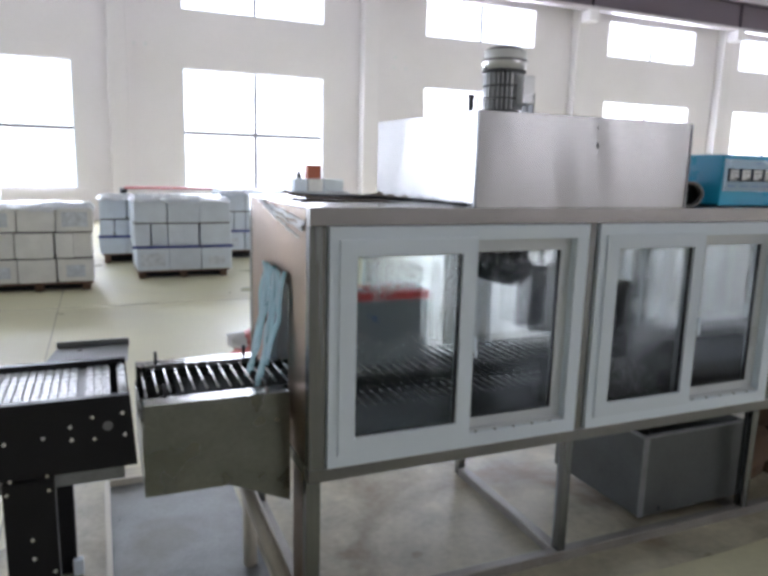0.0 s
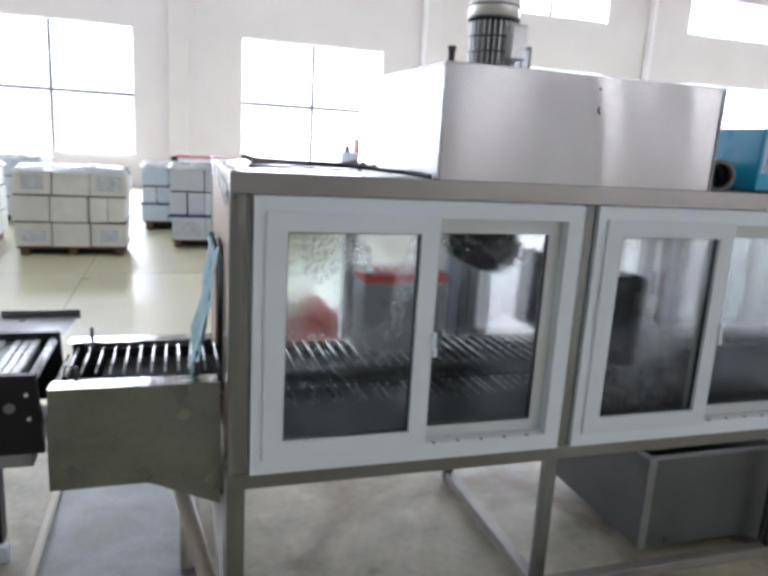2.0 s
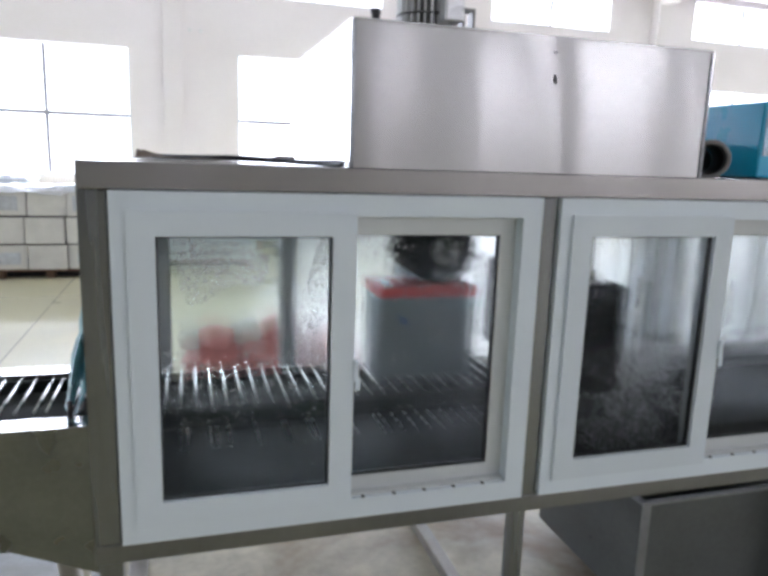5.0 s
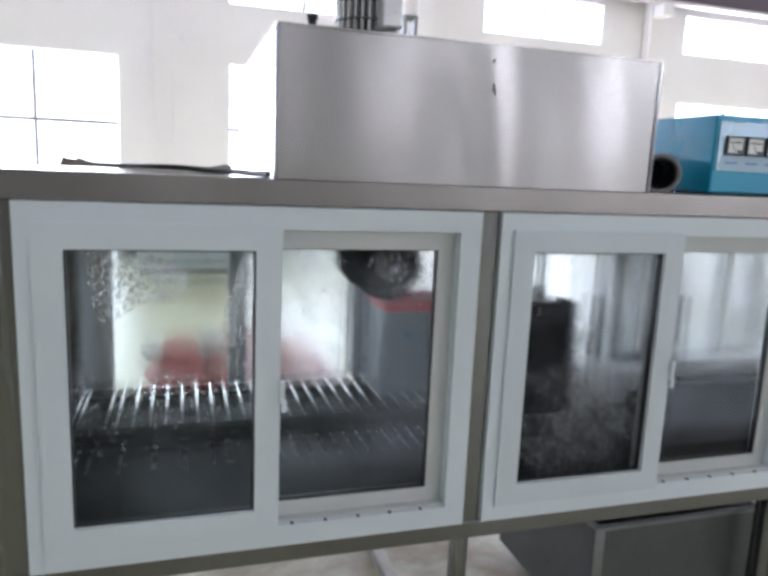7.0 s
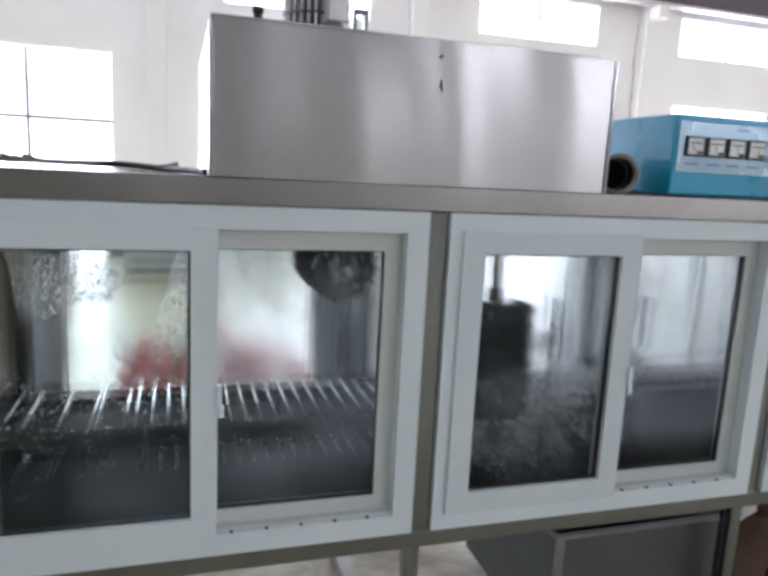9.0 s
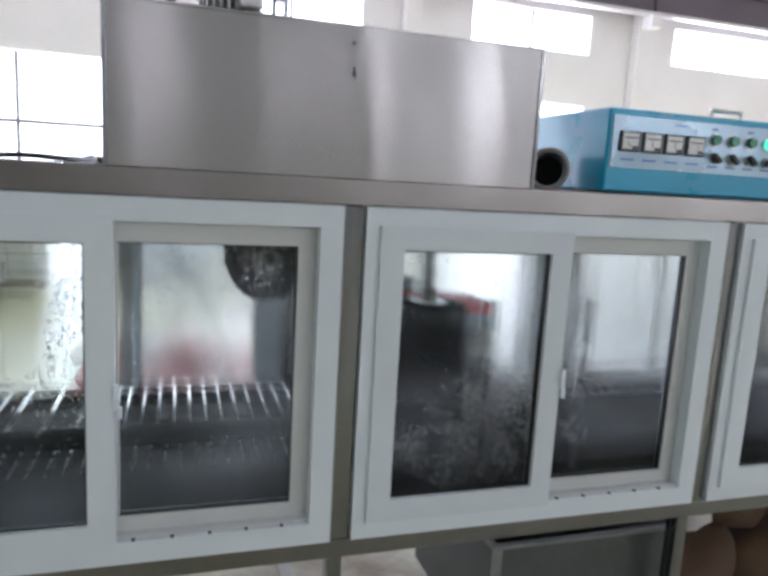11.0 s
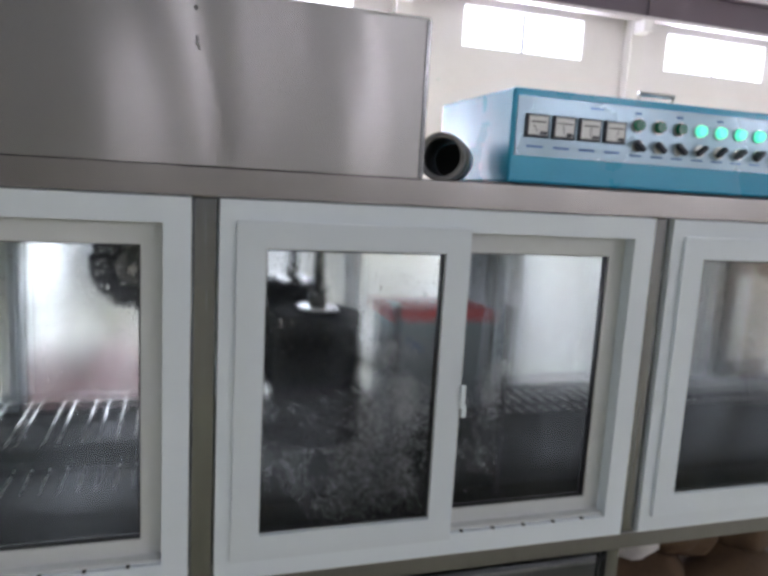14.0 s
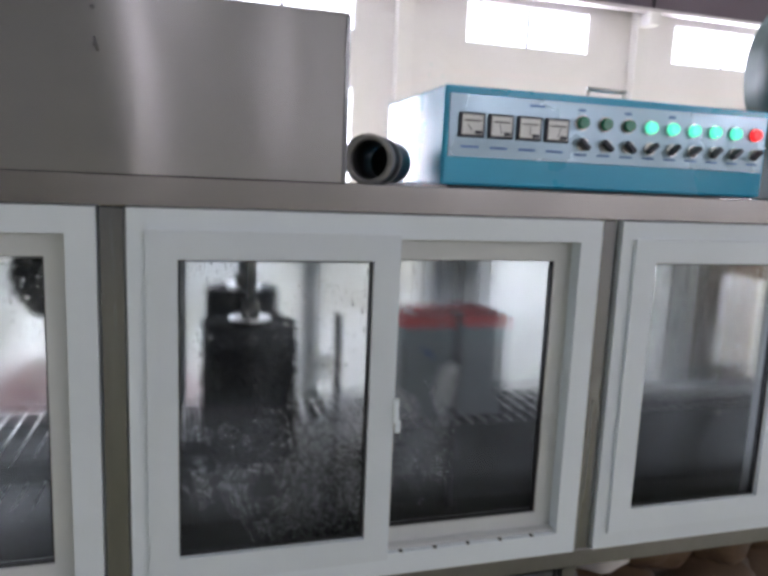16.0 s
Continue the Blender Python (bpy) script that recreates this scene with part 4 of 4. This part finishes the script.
for ya, za, yb, zb, wd in ((2.25, 1.525, 2.86, 1.575, 0.008), (2.30, 1.49, 2.78, 1.56, 0.005), (2.22, 1.55, 2.95, 1.592, 0.008)):
    prev = None
    for k_ in range(13):
        f = k_ / 12
        y_, z_ = ya + (yb - ya) * f, za + (zb - za) * f + rnd_f.uniform(-0.006, 0.006)
        w_ = wd * (0.45 + 0.8 * rnd_f.random())
        xo = X0 - 0.002 - 0.003 * rnd_f.random()
        cur = [strip_bm.verts.new((xo - 0.12 * w_, y_, z_ - w_)), strip_bm.verts.new((xo - 0.002 * rnd_f.random(), y_, z_ + w_)),
               strip_bm.verts.new((xo + 0.0015, y_, z_ + w_)), strip_bm.verts.new((xo + 0.0015, y_, z_ - w_))]
        if prev:
            for m_ in range(4):
                strip_bm.faces.new((prev[m_], prev[(m_ + 1) % 4], cur[(m_ + 1) % 4], cur[m_]))
        prev = cur
bmesh.ops.recalc_face_normals(strip_bm, faces=strip_bm.faces)
part("torn_film", strip_bm, "film", machine, "thin white strips in place of the bright reflection on the end panel")

# ---- infeed chute ----
chute = thing("infeed_chute", (0.07, 2.4, 0.5), "dull stainless steel infeed trough fixed to the washing machine", "chute")
CYN, CYF, CZ1 = 2.39, 2.975, 0.885


def chute_side(y):
    bm = bmesh.new()
    prof = ((0.07, CZ1), (0.607, CZ1), (0.607, 0.43), (0.37, 0.535), (0.07, 0.535))
    A = [bm.verts.new((x, y, z)) for x, z in prof]
    B = [bm.verts.new((x, y + 0.006, z)) for x, z in prof]
    bm.faces.new(A)
    bm.faces.new(B[::-1])
    for i in range(5):
        bm.faces.new((A[i], A[(i + 1) % 5], B[(i + 1) % 5], B[i]))
    return bm


part("side_panel", chute_side(CYN), "chute", chute)
part("side_panel", chute_side(CYF - 0.006), "chute", chute)
for y, dy in ((CYN, 0.105), (CYF, -0.105)):
    bm = bmesh.new()
    v = [bm.verts.new(p) for p in ((0.07, y, CZ1), (0.6, y, CZ1), (0.6, y + dy, CZ1 - 0.067 * dy), (0.07, y + dy, CZ1 - 0.067 * dy))]
    bm.faces.new(v)
    bmesh.ops.solidify(bm, geom=bm.faces[:], thickness=0.003)
    part("guide_flange", bm, "flange_steel", chute, "wet crumpled bright steel flange")
bar("end_plate", "chute", chute, 0.064, 0.07, CYN, CYF, 0.535, 0.80, bev=0)
bar("bottom_plate", "dark_in", chute, 0.07, 0.37, CYN + 0.007, CYF - 0.007, 0.536, 0.541, bev=0)
for x, y in ((0.15, CYN + 0.06), (0.15, CYF - 0.06), (0.53, CYN + 0.06), (0.53, CYF - 0.06)):
    rod("guide_screw", "pipe", chute, (x, y, CZ1 + 0.004), (x, y, CZ1 + 0.055), 0.007, 10)
drain = thing("drain_pipe", (0.5, 2.5, 0.0), "cream plastic drain pipe under the infeed trough", "pipe")
rod("pipe", "pvcpipe", drain, (0.45, 2.62, 0.48), (0.60, 2.33, 0.03), 0.032, 18)
rod("elbow", "pvcpipe", drain, (0.50, 2.66, 0.013), (0.50, 2.66, 0.33), 0.03, 18)

curtain = thing("strip_curtain", (0.6, 2.6, 1.3), "torn teal plastic strip curtain at the tunnel mouth", "curtain")
for k in range(8):
    y = 2.47 + 0.042 * k
    bm = bmesh.new()
    L = []
    n_seg = 9 + (k * 5) % 4
    for i in range(n_seg):
        z = 1.345 - 0.046 * i
        o = 0.010 * math.sin(i * 0.8 + k * 1.7)
        w_ = 0.034 + 0.012 * math.sin(k * 2.1 + i * 0.6)
        out = 0.006 * (k % 3) + 0.085 * (i / n_seg) ** 1.6
        L.append((bm.verts.new((0.606 - out - abs(o), y - w_ + o, z)), bm.verts.new((0.598 - out - 1.4 * abs(o), y + o, z)), bm.verts.new((0.607 - out, y + w_ + o, z))))
    for i in range(n_seg - 1):
        for a in (0, 1):
            bm.faces.new((L[i][a], L[i][a + 1], L[i + 1][a + 1], L[i + 1][a])).smooth = True
    bmesh.ops.solidify(bm, geom=bm.faces[:], thickness=0.0015)
    part("strip", bm, "teal", curtain)

# ---- black feed conveyor ----
feed = thing("feed_conveyor", (-0.4, 2.7, 0), "black steel roller feed conveyor on box legs", "conveyor")
FX0, FX1, FY0, FY1, FZ = -2.4, 0.035, 2.45, 2.97, 0.905
bm = bmesh.new()
prof = ((FX0, 0.645), (0.045, 0.645), (0.028, FZ + 0.012), (FX0, FZ + 0.012))
for y in (FY0, FY1 - 0.03):
    A = [bm.verts.new((x, y, z)) for x, z in prof]
    B = [bm.verts.new((x, y + 0.03, z)) for x, z in prof]
    bm.faces.new(A)
    bm.faces.new(B[::-1])
    for i in range(4):
        bm.faces.new((A[i], A[(i + 1) % 4], B[(i + 1) % 4], B[i]))
    if y == FY0:
        part("side_plate", bm, "black", feed)
        bm = bmesh.new()
part("side_plate", bm, "black", feed)
bar("belt_bed", "belt_bed", feed, FX0, FX1 - 0.075, FY0 + 0.031, FY1 - 0.031, FZ - 0.05, FZ - 0.021, bev=0)
slat_bm = bmesh.new()
box(slat_bm, -0.0138, 0.0138, FY0 + 0.033, FY1 - 0.033, -0.01, 0.006, 0.005)
slat_mesh = bpy.data.meshes.new("slat")
slat_bm.to_mesh(slat_mesh)
slat_bm.free()
slat_mesh.materials.append(M["belt"])
for k in range(76):
    if k == 3:
        continue
    sl = new("slat", slat_mesh)
    sl.parent = feed
    sl.location = (FX1 - 0.085 - k * 0.030 + 0.4, -2.7, FZ - 0.018)
rod("end_roller", "belt", feed, (FX1 - 0.028, FY0 + 0.031, FZ - 0.022), (FX1 - 0.028, FY1 - 0.031, FZ - 0.022), 0.016, 16, label="bright steel end roller")
bar("levelling_foot", "pvc", feed, -0.215, -0.175, 2.84, 2.88, 0.0, 0.07, bev=0.004)
bar("under_pan", "tray", feed, FX0, 0.0, FY0 + 0.05, FY1 - 0.05, 0.575, 0.629, bev=0.003)
for x in (-0.40, -1.9):
    bar("leg", "black", feed, x, x + 0.165, FY0 + 0.002, FY0 + 0.08, 0.0, 0.63, bev=0.004)
    bar("leg", "black", feed, x + 0.05, x + 0.2, FY1 - 0.1, FY1 - 0.02, 0.06, 0.575, bev=0.004)
    bar("foot", "black", feed, x + 0.06, x + 0.19, FY1 - 0.1, FY1 - 0.03, 0.0, 0.06, bev=0.004)
for x, z in ((-0.101, 0.847), (0.0, 0.851), (-0.174, 0.818), (-0.171, 0.77), (-0.097, 0.765), (0.005, 0.768), (-0.261, 0.788), (-0.381, 0.782), (-0.256, 0.649), (-0.372, 0.644), (-0.253, 0.594), (-0.385, 0.597), (-0.316, 0.413), (-0.314, 0.34), (-0.25, 0.277)):
    rod("bolt", "bolt", feed, (x, FY0 - 0.006, z), (x, FY0, z), 0.0065, 8)
rod("bearing_cap", "motor_dark", feed, (-0.051, FY0 - 0.006, 0.808), (-0.051, FY0, 0.808), 0.017, 18)
# grey guard on the far side
bm = bmesh.new()
v = [bm.verts.new(p) for p in ((-0.30, FY1 + 0.0, FZ - 0.01), (0.04, FY1 + 0.0, FZ - 0.01), (0.055, 3.32, FZ - 0.02), (-0.25, 3.32, FZ - 0.02))]
bm.faces.new(v)
bmesh.ops.solidify(bm, geom=bm.faces[:], thickness=0.012)
part("guard_tray", bm, "tray", feed, "dirty grey guard tray")
bar("tray_lip", "tray", feed, -0.255, 0.058, 3.32, 3.328, FZ - 0.035, FZ + 0.004, bev=0.001)

# floor drip tray under the chute
drip = thing("drip_tray", (0.3, 3.0, 0), "shallow grey steel drip tray on the floor", "tray")
bar("pan", "tray", drip, -0.06, 0.56, 2.3, 3.62, 0.001, 0.012, bev=0)
bar("edge", "pvcpipe", drip, -0.085, -0.06, 2.3, 3.62, 0.0, 0.05, bev=0.004)
bar("edge", "pvcpipe", drip, -0.085, 0.56, 3.62, 3.645, 0.0, 0.05, bev=0.004)

# ---- hall contents ----
def pallet_stack(x0, x1, y0, y1, z0, layers, label, mt, seed, strap=True, depth_n=3):
    """Cartons on a pallet; each layer has a height and the relative widths of its cartons."""
    rnd = random.Random(seed)
    t = thing("pallet_stack", (x0, y0, 0), label, "stacked boxes", "pallet stacks")
    for x in (x0 + 0.06, (x0 + x1) / 2 - 0.05, x1 - 0.16):
        bar("pallet_runner", "wood", t, x, x + 0.1, y0 + 0.06, y1 - 0.04, 0.0, z0 - 0.03, bev=0)
    # Black filler under the deck, put there for the pallet's shade.
    bar("pallet_block", "black", t, x0 + 0.09, x1 - 0.09, y0 + 0.2, y1 - 0.1, 0.0, z0 - 0.031, bev=0)
    bar("pallet_deck", "wood", t, x0 + 0.03, x1 - 0.03, y0 + 0.03, y1 - 0.02, z0 - 0.029, z0 - 0.001, bev=0)
    z = z0
    for li, (hgt, widths) in enumerate(layers):
        unit = (x1 - x0) / sum(widths)
        xa = x0
        slip = rnd.uniform(-0.02, 0.02)
        for wd in widths:
            xb = xa + wd * unit
            for j in range(depth_n):
                d_ = (y1 - y0) / depth_n
                jx, jy = slip + rnd.uniform(-0.012, 0.012), rnd.uniform(-0.035, 0.03)
                bm = bmesh.new()
                box(bm, xa + 0.007 + jx, xb - 0.007 + jx, y0 + j * d_ + 0.006 + jy, y0 + (j + 1) * d_ - 0.006 + jy, z + 0.001, z + hgt - 0.018, 0.01)
                box_ob = part("carton", bm, mt, t)
                if j == 0 and wd > 0.9 and rnd.random() < 0.4:
                    w4, xm = (xb - xa) * rnd.uniform(0.25, 0.38), (xa + xb) / 2 + jx
                    bar("print", "print_grey", box_ob, xm - w4, xm + w4, y0 + 0.003 + jy, y0 + 0.0055 + jy, z + hgt * 0.2, z + hgt * rnd.uniform(0.55, 0.8), bev=0)
            xa = xb
        z += hgt
        if li < len(layers) - 1:
            # Black slab stands in for the dark gap between two carton layers.
            bar("separator", "black", t, x0 + 0.015, x1 - 0.015, y0 + 0.025, y1 - 0.01, z - 0.017, z + 0.0, bev=0)
    if strap:
        zz = z0 + layers[0][0]
        bar("strap", "strap", t, x0 - 0.022, x1 + 0.022, y0 - 0.028, y0 - 0.022, zz - 0.022, zz + 0.018, bev=0, label="blue strap")
    bm = bmesh.new()
    g = []
    for i in range(25):
        row = []
        for j in range(9):
            a, b = i / 24, j / 8
            dz = 0.035 * noise.noise((a * 7 + seed, b * 5, 0)) + 0.015 * noise.noise((a * 23 + seed, b * 15, 0))
            if i in (0, 24) or j in (0, 8):
                dz -= 0.07 + 0.05 * noise.noise((a * 9, b * 9, seed))
            row.append(bm.verts.new((x0 - 0.025 + (x1 - x0 + 0.05) * a, y0 - 0.035 + (y1 - y0 + 0.07) * b, z + 0.025 + dz)))
        g.append(row)
    for i in range(24):
        for j in range(8):
            bm.faces.new((g[i][j], g[i + 1][j], g[i + 1][j + 1], g[i][j + 1])).smooth = True
    bmesh.ops.solidify(bm, geom=bm.faces[:], thickness=0.003)
    part("wrap_film", bm, "film", t, "crumpled clear wrapping film")
    return z


EVEN, HALVES, MIXED = (1, 1, 1), (0.5, 0.5, 0.5, 0.5, 1), (1, 1, 0.5, 0.5)
L3 = ((0.33, EVEN), (0.35, MIXED), (0.33, EVEN))
L4 = ((0.36, EVEN), (0.36, HALVES), (0.36, EVEN))
pallet_stack(-1.52, -0.14, 9.75, 10.75, 0.12, L3, "pallet of white cartons wrapped in clear film", "carton", 1, False)
pallet_stack(0.40, 1.83, 10.5, 11.6, 0.12, L4, "strapped pallet of bluish white cartons in clear film", "carton_blue", 2)
pallet_stack(-0.06, 1.25, 12.3, 13.3, 0.16, ((0.30, EVEN), (0.30, HALVES), (0.36, EVEN)), "strapped pallet of bluish cartons wrapped in clear film", "carton_blue", 3)
pallet_stack(2.0, 3.3, 12.4, 13.5, 0.16, L4, "strapped pallet of bluish cartons wrapped in clear film", "carton_blue", 4)
pallet_stack(-3.3, -1.9, 10.2, 11.3, 0.12, L3, "pallet of white cartons wrapped in clear film", "carton", 5, False)
pallet_stack(-3.0, -1.7, 13.0, 14.1, 0.12, L3, "pallet of bluish cartons wrapped in clear film", "carton_blue", 6, False)
z4 = pallet_stack(3.7, 5.1, 14.0, 15.0, 0.14, ((0.34, EVEN), (0.34, MIXED), (0.34, EVEN)), "pallet of white cartons with loose boxes on top", "carton", 7, False)


def carton(x0, x1, y0, y1, z0, z1, mt, label):
    bm = bmesh.new()
    box(bm, x0, x1, y0, y1, z0, z1, 0.008)
    return tagged(part("carton", bm, mt), label, "carton", "loose cartons")


zt = z4 + 0.03
carton(3.84, 4.12, 14.1, 14.4, zt, zt + 0.27, "carton_blue", "small pale blue carton on a pallet stack")
carton(4.16, 4.48, 14.1, 14.4, zt, zt + 0.27, "carton", "small white carton on a pallet stack")
carton(4.5, 4.95, 14.1, 14.4, zt, zt + 0.27, "carton_blue", "wide pale blue carton on a pallet stack")
carton(4.14, 4.44, 14.12, 14.38, zt + 0.272, zt + 0.57, "orange", "rust orange carton on top of a white carton")
bottle = thing("bottle", (3.98, 14.25, zt + 0.27), "grey plastic bottle standing on a carton", "bottle")
rod("body", "tank", bottle, (3.98, 14.25, zt + 0.271), (3.98, 14.25, zt + 0.38), 0.06, 16, 0.05)
rod("neck", "tank", bottle, (3.98, 14.25, zt + 0.38), (3.98, 14.25, zt + 0.46), 0.03, 14, 0.022)


def sack(x, y, r, mt, label, seed, flat=0.6, z=0.0):
    bm = bmesh.new()
    bmesh.ops.create_icosphere(bm, subdivisions=3, radius=1)
    for v in bm.verts:
        o = 1 + 0.28 * noise.noise(v.co * 1.6 + Vector((seed, 0, 0))) + 0.16 * noise.noise(v.co * 4.5 + Vector((0, seed, 0))) + 0.08 * abs(noise.noise(v.co * 10 + Vector((0, 0, seed))))
        v.co = Vector((v.co.x * r * o, v.co.y * r * o * 0.8, max(v.co.z * r * flat * o, -r * flat * 0.7)))
        v.co += Vector((x, y, z + r * flat * 0.7))
    for f in bm.faces:
        f.smooth = True
    return tagged(part("sack", bm, mt), label, "sack", "sacks on the floor")


RED_HEAP = ((1.00, 4.86, 0.23, 0.0, "redbag"), (1.34, 4.84, 0.25, 0.0, "redbag"), (1.68, 4.92, 0.25, 0.0, "redbag"), (1.30, 5.26, 0.30, 0.0, "whitebag"), (1.85, 5.30, 0.28, 0.0, "redbag"),
            (1.02, 4.86, 0.19, 0.23, "redbag"), (1.33, 4.84, 0.18, 0.25, "redbag"), (1.62, 4.90, 0.20, 0.25, "redbag"),
            (0.88, 4.84, 0.10, 0.40, "whitebag"), (1.02, 4.82, 0.12, 0.41, "redbag"), (1.22, 4.86, 0.12, 0.42, "whitebag"), (1.42, 4.84, 0.13, 0.43, "redbag"))
for i, (x, y, r, z, mt) in enumerate(RED_HEAP):
    sack(x, y, r, mt, "crumpled red plastic sack in a heap on the concrete floor" if mt == "redbag" else "crumpled white plastic sack among red sacks", i * 3.1, 0.7, z)
for i, (x, y, r, z, mt) in enumerate(((3.40, 2.62, 0.24, 0, "brown"), (3.78, 2.56, 0.26, 0, "brown"), (4.12, 2.66, 0.24, 0, "brown"), (3.55, 2.95, 0.25, 0, "brown"), (3.98, 2.97, 0.26, 0, "brown"),
                                     (3.38, 2.62, 0.13, 0.30, "whitebag"), (3.58, 2.60, 0.16, 0.30, "brown"), (3.82, 2.55, 0.15, 0.33, "brown"), (4.05, 2.62, 0.16, 0.32, "brown"), (3.72, 2.84, 0.18, 0.30, "brown"), (3.98, 2.85, 0.14, 0.33, "whitebag"))):
    sack(x, y, r, mt, "crumpled brown paper sack in a heap under the washing machine" if mt == "brown" else "scrap of white plastic sheet on the brown sacks", 20 + i * 2.3, 0.75, z)
sheet = thing("red_sheet_stack", (1.5, 16, 0), "stack of red sheets on low dark trestles", "stack")
bar("sheet", "dull_red", sheet, 0.5, 2.6, 16.0, 17.0, 1.12, 1.155, bev=0.01)
bar("trestle", "black", sheet, 0.4, 0.55, 16.1, 16.9, 0.0, 1.12, bev=0)
bar("trestle", "black", sheet, 2.7, 2.85, 16.1, 16.9, 0.0, 1.12, bev=0)


# ---- what moves ----
def motions():
    walk(battery, [(0.0, pose(0.948, 2.58, bz)), (8.0, pose(0.948 + 8 * SPEED, 2.58, bz)), (16.0, pose(0.948 + 16 * SPEED, 2.58, bz))])
    for ob, s0 in rods:
        s1 = s0 + 16 * SPEED
        bends = (RUN, RUN + math.pi * CH_R, 2 * RUN + math.pi * CH_R, LOOP, LOOP + RUN)
        times = {0.0, 16.0}
        for k in range(0, 65):
            t = k * 0.25
            s = s0 + t * SPEED
            if any(abs(s - b) < 0.25 for b in bends):
                times.add(t)
        rows = []
        for t in sorted(times):
            x, z = on_chain(s0 + t * SPEED)
            rows.append((t, pose(x, 0, z)))
        walk(ob, rows)
    walk(spray, [(0.5 * k, pose(2.36, 2.42, 1.19, 0, 3.0 * math.sin(1.9 * k), 1.5 * math.cos(2.3 * k))) for k in range(33)])
    walk(side_brush, [(0.2 * k, pose(2.126, 2.40, 1.082, 0, 0, 60 * k)) for k in range(81)])
    walk(back_brush, [(0.2 * k, pose(2.144, 2.935, 1.082, 0, 0, -60 * k)) for k in range(81)])
    walk(top_brush, [(0.2 * k, pose(1.66, 2.66, 1.345, 0, 60 * k, 0)) for k in range(81)])


motions()
